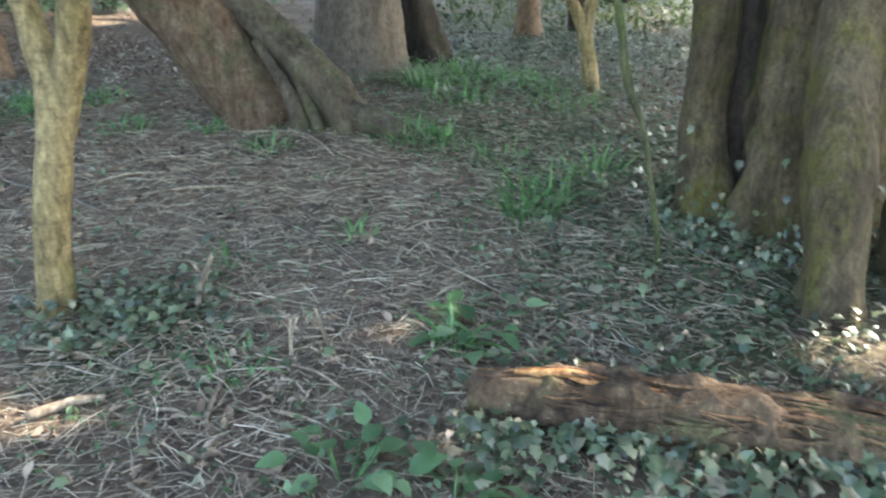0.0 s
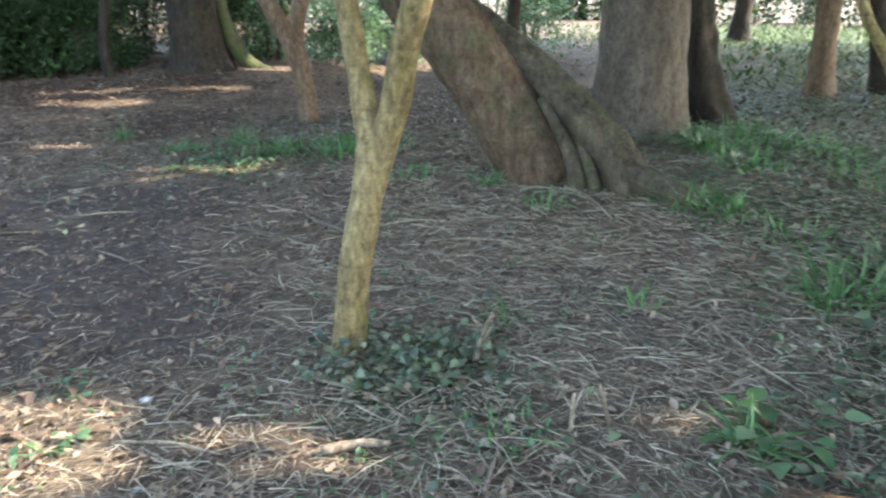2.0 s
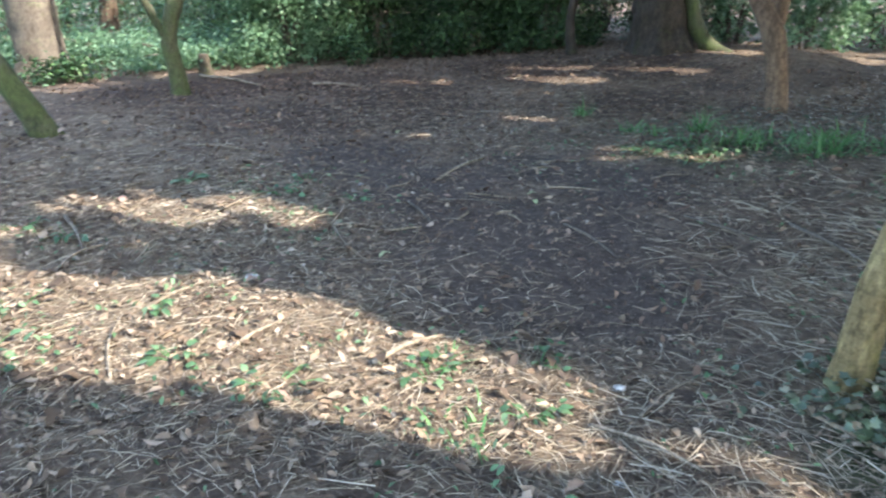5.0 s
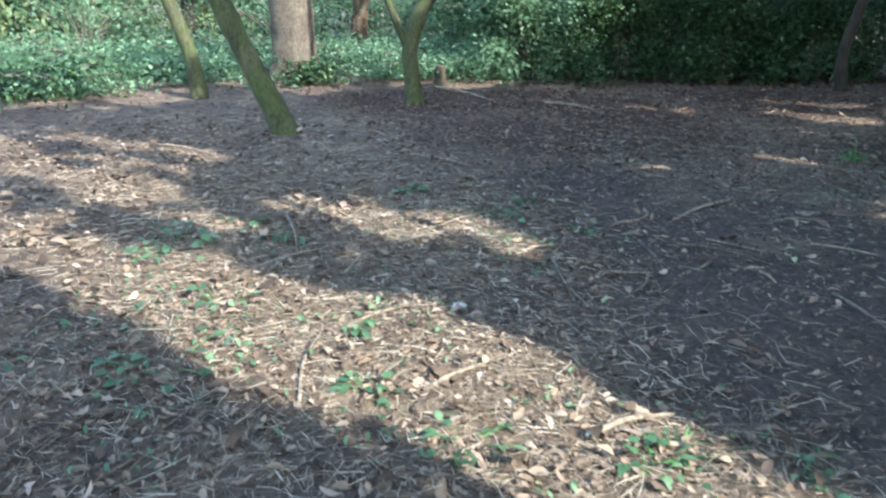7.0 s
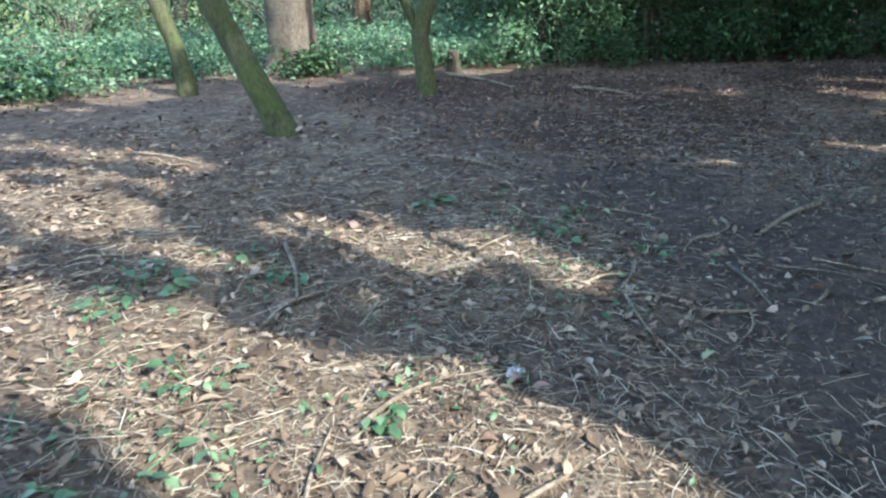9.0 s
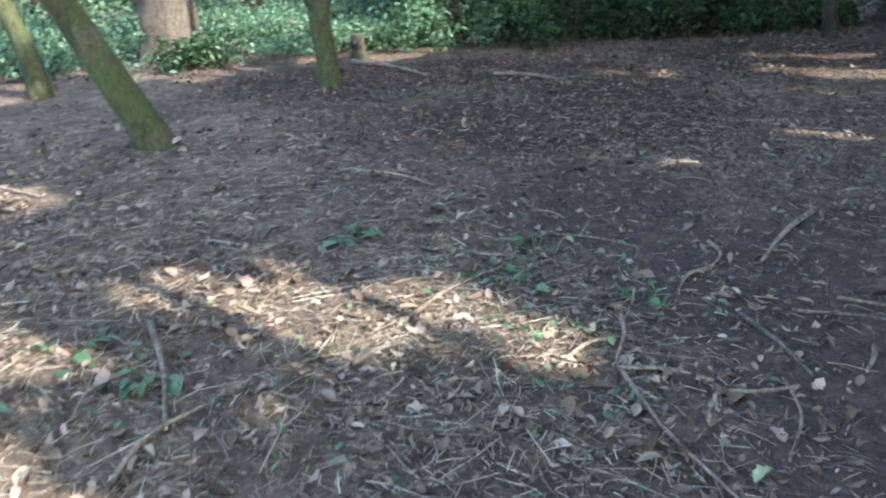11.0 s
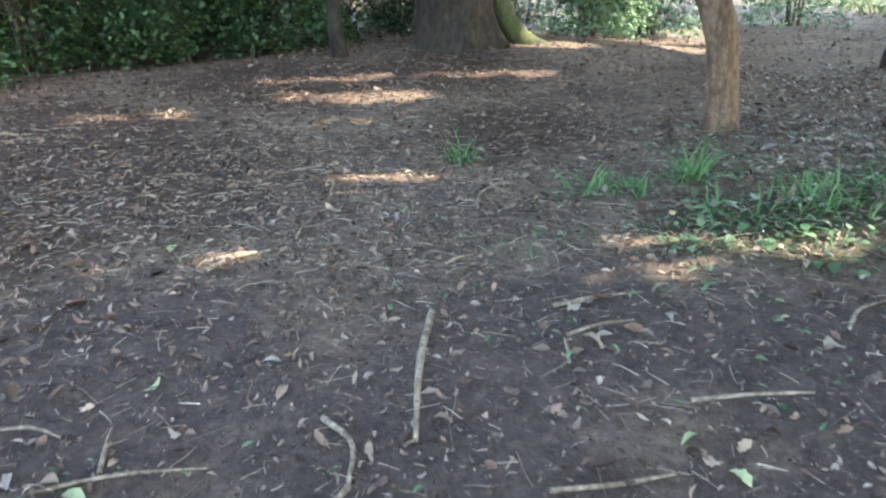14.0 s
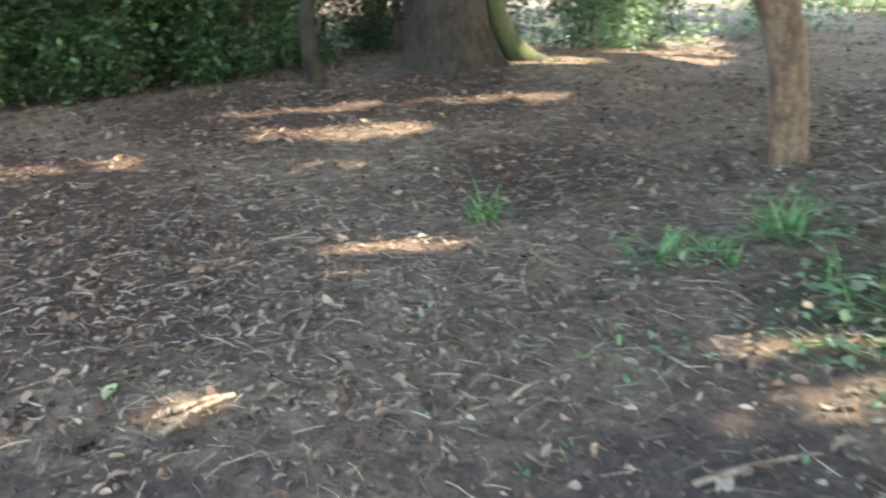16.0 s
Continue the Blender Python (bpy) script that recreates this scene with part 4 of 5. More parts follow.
TUFTS_START = [(0.55, 4.0, 0.24, 80, 0.2), (0.93, 4.45, 0.22, 56, 0.2), (0.45, 3.75, 0.16, 50, 0.16), (-0.28, 5.15, 0.24, 100, 0.19), (-0.02, 4.98, 0.2, 70, 0.17), (0.2, 7.3, 0.5, 190, 0.22),
         (0.75, 7.0, 0.35, 110, 0.2), (-0.2, 6.75, 0.3, 120, 0.22), (0.1, 6.1, 0.25, 90, 0.2)]
TUFTS_FAR = [(-3.6, 6.8, 0.3, 80, 0.22), (-4.46, 6.2, 0.3, 30, 0.18), (-3.4, 6.3, 0.25, 80, 0.24), (-4.0, 6.5, 0.3, 60, 0.18),
         (-3.0, 6.6, 0.25, 50, 0.18), (-1.75, 5.45, 0.16, 40, 0.16), (-1.2, 5.0, 0.14, 36, 0.15), (-2.4, 5.6, 0.2, 40, 0.15), (-6.44, 6.83, 0.1, 36, 0.22), (-4.87, 6.82, 0.14, 60, 0.26), (-5.45, 6.42, 0.14, 40, 0.18), (-5.2, 6.5, 0.16, 36, 0.16),
         (-4.2, 6.4, 0.16, 50, 0.22), (-1.05, 3.35, 0.12, 24, 0.12), (-0.45, 3.6, 0.12, 24, 0.12), (-1.3, 3.0, 0.1, 20, 0.1), (0.05, 2.5, 0.1, 40, 0.16), (-0.75, 2.4, 0.12, 24, 0.1), (0.35, 4.6, 0.2, 36, 0.16), (1.0, 6.2, 0.35, 60, 0.18), (-3.0, 1.9, 0.1, 20, 0.1), (-2.5, 1.6, 0.14, 24, 0.1)]
TUFTS = TUFTS_START + TUFTS_FAR
for i, (x, y, r, n, L) in enumerate(TUFTS):
    tuft("grass_tuft", "tuft of fresh green strap-shaped blades on leaf litter", x, y, r, n, L * 1.2, 0.018, 200 + i)


def herb(x, y, r, n, size, seed, label="low plant with broad soft green leaves", material=M_HERB, high=0.1):
    rng = np.random.default_rng(seed)
    a, d = rng.uniform(0, 6.283, n), r * rng.uniform(0.1, 1, n) ** 0.6
    px, py = x + d * np.cos(a), y + d * np.sin(a)
    pz = ground(px, py) + rng.uniform(0.02, high, n)
    root = empty("broadleaf_herb", x, y)
    for i in range(min(n, 8)):
        stem("stalk", root, M_GRASS, [(x + 0.2 * (px[i] - x), y + 0.2 * (py[i] - y), float(ground(x, y)) - 0.01, 0.004), (px[i], py[i], pz[i], 0.002)], rings=4, seg=5, rough=0.0)
    strewn("foliage", [leaf_shape([(0.0, 0.04), (0.15, 0.26), (0.4, 0.34), (0.75, 0.2), (1.0, 0.02)], 0.2, 0.3)], np.stack([px, py, pz], 1),
           turns(rng.normal(0, 0.25, n), rng.normal(0.15, 0.25, n), a + rng.normal(0, 0.4, n)), rng.uniform(0.6, 1.2, (n, 1)) * size * np.ones((1, 3)), material, root)
    tagged(root, label, "plant")


HERBS_NEAR = [(0.13, 2.58, 0.2, 26, 0.1, 0.16), (-0.27, 1.75, 0.2, 26, 0.1, 0.12), (0.05, 1.62, 0.18, 18, 0.09, 0.1), (-6.55, 2.14, 0.11, 14, 0.09, 0.04), (-5.75, 2.55, 0.2, 22, 0.06, 0.06), (-3.75, 0.95, 0.12, 16, 0.06, 0.05),
                                        (-4.3, 1.05, 0.12, 14, 0.06, 0.06), (-4.75, 0.5, 0.16, 16, 0.06, 0.08)]
HERBS_FAR = [(-5.6, 0.35, 0.3, 30, 0.08, 0.08), (-5.95, 0.75, 0.15, 12, 0.07, 0.06), (-2.9, 1.75, 0.16, 18, 0.06, 0.06), (-2.4, 1.85, 0.12, 14, 0.05, 0.05), (-5.3, 2.95, 0.14, 14, 0.05, 0.05), (-6.0, 2.9, 0.1, 10, 0.06, 0.05),
                                        (-3.3, 1.2, 0.2, 18, 0.06, 0.05), (-4.2, 0.2, 0.25, 20, 0.06, 0.06), (-5.7, 1.0, 0.15, 12, 0.06, 0.05), (-2.7, 2.2, 0.1, 8, 0.05, 0.04), (-4.45, 6.0, 0.35, 44, 0.07, 0.07), (-4.1, 5.7, 0.3, 22, 0.07, 0.06), (-4.75, 5.7, 0.2, 24, 0.06, 0.05)]
for i, (x, y, r, n, s, h) in enumerate(HERBS_NEAR + HERBS_FAR):
    herb(x, y, r, n, s, 300 + i, high=h)

# ---- ivy ----
IVY = [(-1.36, 2.78, 0.3), (1.3, 3.0, 1.0), (1.0, 4.0, 0.75), (1.3, 5.2, 1.0), (0.7, 2.7, 0.55), (0.5, 1.75, 0.6), (1.2, 1.7, 0.6), (1.6, 2.3, 0.5), (0.6, 5.6, 0.8), (0.9, 7.6, 1.3), (-0.2, 7.2, 0.7), (2.2, 9.0, 1.5), (0.5, 9.5, 1.4), (1.8, 6.4, 0.9), (1.4, 11.4, 1.8), (3.4, 12.4, 1.9), (-0.6, 11.4, 1.4)]
THIN_IVY = [(-1.35, 2.85, 0.5), (-1.7, 2.65, 0.35), (-1.0, 2.75, 0.4), (-0.4, 1.7, 0.6), (-4.5, 6.0, 0.6), (0.3, 6.6, 1.2), (-4.4, 7.6, 0.8)]
x, y = sown(105000, -5.6, 5.5, 1.0, 15.0, lambda x, y: np.maximum(0.62 * spots_at(x, y, IVY, 0.7), 0.14 * spots_at(x, y, THIN_IVY, 0.8)))
n = len(x)
ob = strewn("ivy", IVY_SHAPES, np.stack([x, y, ground(x, y) + 0.01 + RNG.gamma(2.0, 0.022, n)], 1), turns(RNG.normal(0, 0.35, n), RNG.normal(0.1, 0.35, n), RNG.uniform(0, 6.283, n)),
            np.clip(RNG.gamma(6.0, 0.15, (n, 1)), 0.3, 1.6) * 0.045 * np.ones((1, 3)), M_IVY)
tagged(ob, "carpet of dark glossy ivy leaves over the soil", "ivy", kind="stuff")
rng = np.random.default_rng(11)
n = 1000
t, h = rng.uniform(0, 6.283, n), rng.gamma(1.6, 0.06, n)
rad = 0.5 + 0.14 * np.exp(-h / 0.2) + rng.uniform(0.0, 0.05, n)
p = np.stack([1.75 + rad * np.cos(t), 3.75 + rad * np.sin(t), float(ground(1.75, 3.75)) + h], 1)
ob = strewn("climbing_ivy", IVY_SHAPES, p, turns(rng.normal(0, 0.4, n), rng.normal(1.0, 0.4, n), t + rng.normal(0, 0.4, n)), rng.uniform(0.6, 1.3, (n, 1)) * 0.045 * np.ones((1, 3)), M_IVY)
tagged(ob, "ivy climbing the foot of a massive mossy tree", "ivy", kind="stuff")
n = 420
t, q = rng.uniform(0, 6.283, n), 0.42 * rng.uniform(0, 1, n) ** 0.6
p = np.stack([-1.42 + 1.15 * q * np.cos(t), 2.86 + 0.8 * q * np.sin(t), np.zeros(n)], 1)
p[:, 2] = ground(p[:, 0], p[:, 1]) + 0.02 + rng.gamma(2.0, 0.018, n)
ob = strewn("ivy_clump", IVY_SHAPES, p, turns(rng.normal(0, 0.4, n), rng.normal(0.15, 0.4, n), rng.uniform(0, 6.283, n)), rng.uniform(0.7, 1.3, (n, 1)) * 0.05 * np.ones((1, 3)), M_IVY)
tagged(ob, "clump of dark ivy at the foot of a pale forked tree", "ivy", kind="stuff")
n = 420
s, a = rng.uniform(0.0, 1.9, n), rng.uniform(3.0, 4.3, n)
q = 0.135 + 0.03 * rng.uniform(0, 1, n)
p = np.stack([0.1 + 0.98 * s + 0.19 * q * np.cos(a), 2.1 - 0.19 * s + 0.98 * q * np.cos(a) - rng.gamma(1.2, 0.05, n), np.zeros(n)], 1)
p[:, 2] = np.maximum(ground(p[:, 0], p[:, 1]) + rng.uniform(0.02, 0.09, n), float(ground(0.8, 1.97)) + 0.06 + q * np.sin(a))
ob = strewn("trailing_ivy", IVY_SHAPES, p, turns(rng.normal(0, 0.4, n), rng.normal(0.5, 0.4, n), -1.57 + rng.normal(0, 0.8, n)), rng.gamma(6.0, 0.16, (n, 1)) * 0.05 * np.ones((1, 3)), M_IVY)
tagged(ob, "ivy trailing along the side of a rotten log", "ivy", kind="stuff")
x, y = sown(26000, -20, -11.5, -6.5, 7.5, lambda x, y: spots_at(x, y, [(-16.9, 1.5, 4.0), (-16.0, -3.6, 3.0), (-15.6, 5.3, 2.2)], 0.5))
n = len(x)
ob = strewn("ground_cover", LEAF_SHAPES, np.stack([x, y, ground(x, y) + RNG.gamma(2.0, 0.08, n)], 1), turns(RNG.normal(0, 0.4, n), RNG.normal(0.1, 0.4, n), RNG.uniform(0, 6.283, n)),
            RNG.uniform(0.6, 1.35, (n, 1)) * 0.085 * np.ones((1, 3)), M_UNDER)
tagged(ob, "pale green woodland ground cover of broad leaves", "plants", kind="stuff")
x, y = sown(30000, -12, 26, 13, 48, lambda x, y: spots_at(x, y, [(4, 29, 10), (14, 33, 12), (2.5, 17, 4), (6, 20, 5)], 0.5))
n = len(x)
ob = strewn("far_grass", BLADES, np.stack([x, y, ground(x, y) - 0.02], 1), turns(RNG.normal(0, 0.3, n), RNG.normal(0.3, 0.3, n), RNG.uniform(0, 6.283, n)),
            RNG.uniform(0.6, 1.3, (n, 1)) * np.array([[0.25, 0.06, 0.25]]), M_FARGRASS)
tagged(ob, "sunny rough grass of a far clearing", "grass", kind="stuff")

x, y = sown(26000, -6.5, 2.5, -0.5, 8.0, lambda x, y: 0.7 * spots_at(x, y, [(0, 3.6, 2.2), (-0.6, 5.5, 2.0), (-1.5, 2.2, 1.1), (-3.0, 1.2, 1.0), (-5.6, 2.3, 0.9), (-4.6, 5.8, 1.2), (0.2, 1.6, 1.4), (-4.5, 0.6, 1.2)], 1.0)
             * np.clip(1.4 * np.sin(3.1 * x + 2 * np.sin(2.3 * y)) * np.sin(3.7 * y + 1.5 * np.sin(2.9 * x)) + 0.35, 0.05, 1))
n = len(x)
ob = strewn("seedlings", LEAF_SHAPES + [leaf_shape(SLIM, 0.3, 0.5)], np.stack([x, y, ground(x, y) + 0.006 + RNG.gamma(2.0, 0.011, n)], 1), turns(RNG.normal(0, 0.4, n), RNG.normal(-0.25, 0.4, n), RNG.uniform(0, 6.283, n)),
            RNG.uniform(0.5, 1.5, (n, 1)) * 0.032 * np.ones((1, 3)), M_HERB)
tagged(ob, "sparse small green seedlings and creeping leaves in litter", "plants", kind="stuff")

# ---- litter ----
STRAW = [(-4.2, 0.9, 1.3), (-3.2, 1.5, 0.8), (-5.6, 1.9, 0.9), (-6.3, 0.6, 1.2), (-0.9, 3.6, 1.3), (-1.9, 4.4, 1.2), (-0.7, 2.6, 0.8), (-2.0, 1.9, 0.8), (-7.2, 6.0, 1.4), (-8.0, 8.5, 1.5), (-5.2, 2.5, 0.5), (-0.6, 5.2, 1.1), (0.2, 4.3, 1.1), (0.6, 3.1, 0.8), (-2.9, 4.9, 0.9), (0.3, 2.2, 0.7), (-5.39, 2.57, 0.6), (-5.27, 2.89, 0.5)]


def near_walk(x, y):
    d = np.minimum.reduce([np.hypot(x - a, y - b) for a, b in ((0, 1), (-1, 2), (-3, 2), (-4, 2.5), (-5, 3.5), (-5.5, 4.5))])
    return np.exp(-(d / 4.2) ** 2)


def litter_keep(x, y):
    return near_walk(x, y) * (0.42 + 0.58 * spots_at(x, y, STRAW, 0.9)) * (1 - 0.6 * spots_at(x, y, BARE, 0.8)) * np.where((x < -2.6) & (y > 2.9), 0.3, 1.0)


x, y = sown(290000, -11, 3.2, -1.5, 10.5, litter_keep)
n = len(x)
ob = strewn_twigs("twig_litter", x, y, RNG.gamma(2.4, 0.026, n) + 0.015, RNG.uniform(0.0018, 0.0055, n), 0.09, M_TWIGS)
tagged(ob, "litter of dry pale stalks and thin twigs on soil", "litter", kind="stuff")
x, y = sown(30000, -7.5, 1.6, -0.6, 6.5, lambda x, y: 0.5 * spots_at(x, y, [(-0.7, 3.6, 1.5), (0.1, 3.1, 1.2), (-0.9, 2.3, 1.0), (-0.4, 4.7, 1.2), (-2.0, 4.5, 1.1)], 1.0) + 0.11 * spots_at(x, y, [(-4.2, 0.9, 1.2), (-5.6, 1.9, 0.8), (-3.0, 1.7, 0.8), (-6.2, 0.4, 1.0)], 1.0))
n = len(x)
ob = strewn_twigs("stalk_litter", x, y, RNG.gamma(3.2, 0.036, n) + 0.04, RNG.uniform(0.0025, 0.0075, n), 0.08, M_STALKS, 0.008)
tagged(ob, "tangle of long dry pale stalks lying on litter", "litter", kind="stuff")
x, y = sown(85000, -11, 3.2, -1.5, 10.5, lambda x, y: near_walk(x, y) * (0.45 + 0.55 * spots_at(x, y, STRAW, 0.9)) * (1 - 0.45 * spots_at(x, y, BARE, 0.8)) * np.where((x < -2.6) & (y > 2.9), 0.5, 1.0))
n = len(x)
ob = strewn("leaf_litter", DEAD_SHAPES, np.stack([x, y, ground(x, y) + 0.006 + np.abs(RNG.normal(0, 0.006, n))], 1), turns(RNG.normal(0, 0.3, n), RNG.normal(0, 0.3, n), RNG.uniform(0, 6.283, n)),
            RNG.gamma(3.0, 0.0085, (n, 1)) * np.array([[1, 1, 1]]) + 0.008, M_DEAD)
tagged(ob, "scattered dead leaves, brown to bleached, on soil", "litter", kind="stuff")
x, y = sown(26000, -17, 6, -5, 22, lambda x, y: 1 - near_walk(x, y))
n = len(x)
ob = strewn("far_leaf_litter", DEAD_SHAPES, np.stack([x, y, ground(x, y) + 0.012], 1), turns(RNG.normal(0, 0.35, n), RNG.normal(0, 0.35, n), RNG.uniform(0, 6.283, n)),
            RNG.uniform(0.03, 0.085, (n, 1)) * np.array([[1, 1, 1]]), M_RUSSET)
tagged(ob, "dead leaves strewn farther off under the trees", "litter", kind="stuff")


x, y = sown(70000, -8.5, -2.2, 1.6, 7.5, lambda x, y: 0.5 * np.maximum(spots_at(x, y, BARE, 1.0), spots_at(x, y, [(-5.6, 4.6, 1.9)], 0.8)))
n = len(x)
ob = strewn("crumbled_litter", DEAD_SHAPES[1:4], np.stack([x, y, ground(x, y) + 0.003 + np.abs(RNG.normal(0, 0.003, n))], 1), turns(RNG.normal(0, 0.5, n), RNG.normal(0, 0.5, n), RNG.uniform(0, 6.283, n)),
            RNG.gamma(2.5, 0.005, (n, 1)) * np.ones((1, 3)) + 0.005, M_CRUMBS)
tagged(ob, "crumbled bits of leaf and bark trodden into soil", "litter", kind="stuff")


x, y = sown(3600, -9.5, -2.2, 2.2, 9.0, lambda x, y: 0.24 + 0.22 * spots_at(x, y, [(-4.8, 5.4, 1.6)], 0.9) - 0.08 * spots_at(x, y, BARE, 0.8))
n = len(x)
ob = strewn("curled_leaf_litter", DEAD_SHAPES, np.stack([x, y, ground(x, y) + 0.012], 1), turns(RNG.normal(0, 0.4, n), RNG.normal(0, 0.35, n), RNG.uniform(0, 6.283, n)),
            RNG.gamma(6.0, 0.0062, (n, 1)) * np.array([[1, 1, 0.7]]) + 0.012, M_CURLED)
tagged(ob, "curled bleached leaves strewn over dark trodden soil", "litter", kind="stuff")

STRIP = [(-4.3, 0.7, 1.5), (-5.9, 1.6, 1.4), (-6.6, 0.2, 1.6), (-3.2, 1.4, 1.0), (-5.0, 2.4, 0.8), (-8.2, 0.3, 1.6), (-4.6, -0.6, 1.4)]
x, y = sown(30000, -10, -2.2, -2.2, 3.4, lambda x, y: 0.34 * spots_at(x, y, STRIP, 0.9))
n = len(x)
ob = strewn("broad_leaf_litter", DEAD_SHAPES, np.stack([x, y, ground(x, y) + 0.01 + RNG.gamma(2.0, 0.005, n)], 1), turns(RNG.normal(0, 0.28, n), RNG.normal(0, 0.22, n), RNG.uniform(0, 6.283, n)),
            RNG.gamma(4.0, 0.009, (n, 1)) * np.array([[1, 1.1, 0.8]]) + 0.014, M_BROAD)
tagged(ob, "dry broad leaves, tan to grey-brown, heaped on litter", "litter", kind="stuff")
x, y = sown(42000, -11.5, -1.8, 2.4, 11.0, lambda x, y: 0.42 + 0.3 * spots_at(x, y, [(-8.0, 4.5, 2.0), (-7.5, 8.0, 2.0), (-9.5, 6.0, 2.0)], 0.8) - 0.25 * spots_at(x, y, BARE, 0.8))
n = len(x)
ob = strewn("brown_leaf_litter", DEAD_SHAPES, np.stack([x, y, ground(x, y) + 0.006 + np.abs(RNG.normal(0, 0.006, n))], 1), turns(RNG.normal(0, 0.4, n), RNG.normal(0, 0.4, n), RNG.uniform(0, 6.283, n)),
            RNG.gamma(4.0, 0.0075, (n, 1)) * np.ones((1, 3)) + 0.012, M_RUSSET)
tagged(ob, "small russet dead leaves over dark soil", "litter", kind="stuff")

# ---- single sticks, leaves and stones that stand out ----
def stick(x0, y0, x1, y1, r, bend=0.02, dark=False, z1=0.0, label="dry pale stick lying on the woodland soil", side=()):
    root = empty("stick", (x0 + x1) / 2, (y0 + y1) / 2)
    mx, my = (x0 + x1) / 2 - bend * (y1 - y0), (y0 + y1) / 2 + bend * (x1 - x0)
    r *= 1.15
    pts = [(x0, y0, float(ground(x0, y0)) + r * 0.8 + 0.008, r), (mx, my, float(ground(mx, my)) + r + 0.016 + z1 * 0.5, r * 0.85), (x1, y1, float(ground(x1, y1)) + r * 0.8 + 0.012 + z1, r * 0.55)]
    stem("shaft", root, M_DARKSTICK if dark else M_STICK, pts, rings=16, seg=8, rough=0.12, knots=8.0)
    for f, dx, dy, dz in side:
        p = np.array(pts[0][:3]) * (1 - f) + np.array(pts[2][:3]) * f
        stem("side_twig", root, M_DARKSTICK if dark else M_STICK, [(*p, r * 0.6), (p[0] + dx, p[1] + dy, p[2] + dz, r * 0.3)], rings=8, seg=6, rough=0.1, knots=8.0)
    tagged(root, label, "stick")


for s in [(-5.6, 4.49, -5.28, 3.68, 0.013, -0.02), (-5.59, 3.67, -5.36, 3.43, 0.009, 0.15), (-5.36, 3.43, -5.27, 3.13, 0.008, -0.1), (-5.17, 4.74, -4.85, 4.95, 0.009, 0.03), (-5.05, 4.51, -4.84, 4.7, 0.008, 0.02),
          (-4.57, 4.25, -4.21, 4.43, 0.008, 0.0), (-4.86, 3.63, -4.56, 3.87, 0.007, -0.05), (-4.39, 3.52, -4.35, 3.64, 0.01, 0.05), (-4.33, 3.59, -4.14, 3.53, 0.007, 0.02), (-6.43, 3.2, -6.21, 3.25, 0.006, 0.1),
          (-6.0, 3.19, -6.13, 3.36, 0.006, 0.0), (-4.09, 4.92, -3.94, 5.23, 0.007, 0.1), (-5.76, 4.99, -5.68, 5.16, 0.007, 0.03), (-6.72, 4.53, -6.59, 4.68, 0.009, 0.05), (-4.99, 4.32, -5.05, 4.47, 0.006, 0.0)]:
    stick(*s)
for s in [(-4.93, 2.5, -4.23, 2.32, 0.008, -0.04), (-4.59, 2.62, -4.65, 2.73, 0.008, 0.2), (-4.65, 2.73, -4.54, 2.96, 0.008, -0.1), (-6.04, 1.07, -5.33, 0.99, 0.012, 0.03), (-5.16, 0.8, -5.4, 1.14, 0.009, 0.12), (-5.42, 1.66, -5.45, 1.89, 0.011, 0.02),
          (-8.55, 0.33, -7.99, 0.8, 0.01, 0.02), (-4.67, 2.19, -4.5, 2.35, 0.007, 0.1), (-11.87, 4.43, -10.45, 4.72, 0.022, 0.03), (-5.51, 1.55, -5.66, 1.7, 0.006, 0.0), (-4.26, 0.94, -4.5, 1.42, 0.009, 0.04), (-3.66, 1.16, -3.81, 1.51, 0.01, 0.03),
          (-3.17, 1.63, -3.21, 2.07, 0.012, 0.08), (-3.71, 0.66, -4.31, 0.89, 0.007, 0.05), (-5.05, 2.3, -5.1, 2.7, 0.008, 0.1)]:
    stick(*s)
for s in [(-1.81, 4.32, -1.28, 4.38, 0.01, 0.03), (-2.29, 4.52, -1.9, 4.69, 0.008, 0.05), (-0.12, 3.45, 0.07, 3.19, 0.007, 0.04), (-1.14, 5.36, -0.73, 4.77, 0.012, 0.05), (-0.76, 2.91, -0.59, 3.0, 0.006, 0.1), (-0.16, 2.72, 0.0, 2.53, 0.007, 0.05),
          (-0.76, 2.03, -0.77, 2.33, 0.008, 0.02), (-0.97, 2.13, -0.79, 2.03, 0.006, 0.1), (-1.3, 3.22, -1.18, 3.05, 0.009, 0.0), (-3.05, 2.39, -3.08, 2.69, 0.007, 0.03), (-1.4, 2.12, -1.17, 2.22, 0.018, 0.05), (-2.2, 1.95, -1.75, 2.0, 0.008, 0.06),
          (-0.9, 1.75, -0.55, 1.4, 0.007, 0.05), (-0.55, 2.1, -0.25, 1.9, 0.006, 0.05), (-0.1, 3.3, 0.35, 2.75, 0.007, 0.04)]:
    stick(*s)
for s in [(-6.67, 4.42, -6.6, 4.67, 0.011, 0.03), (-5.92, 5.8, -5.97, 6.32, 0.008, 0.1), (-6.56, 4.95, -6.69, 5.29, 0.007, 0.02), (-4.65, 3.0, -4.3, 2.6, 0.006, 0.1), (-6.1, 3.05, -5.75, 3.35, 0.006, 0.03), (-5.9, 2.75, -6.3, 2.4, 0.007, 0.06), (-7.6, 2.6, -7.0, 2.9, 0.01, 0.03), (-10.2, 5.4, -9.6, 5.8, 0.016, 0.05)]:
    stick(*s)
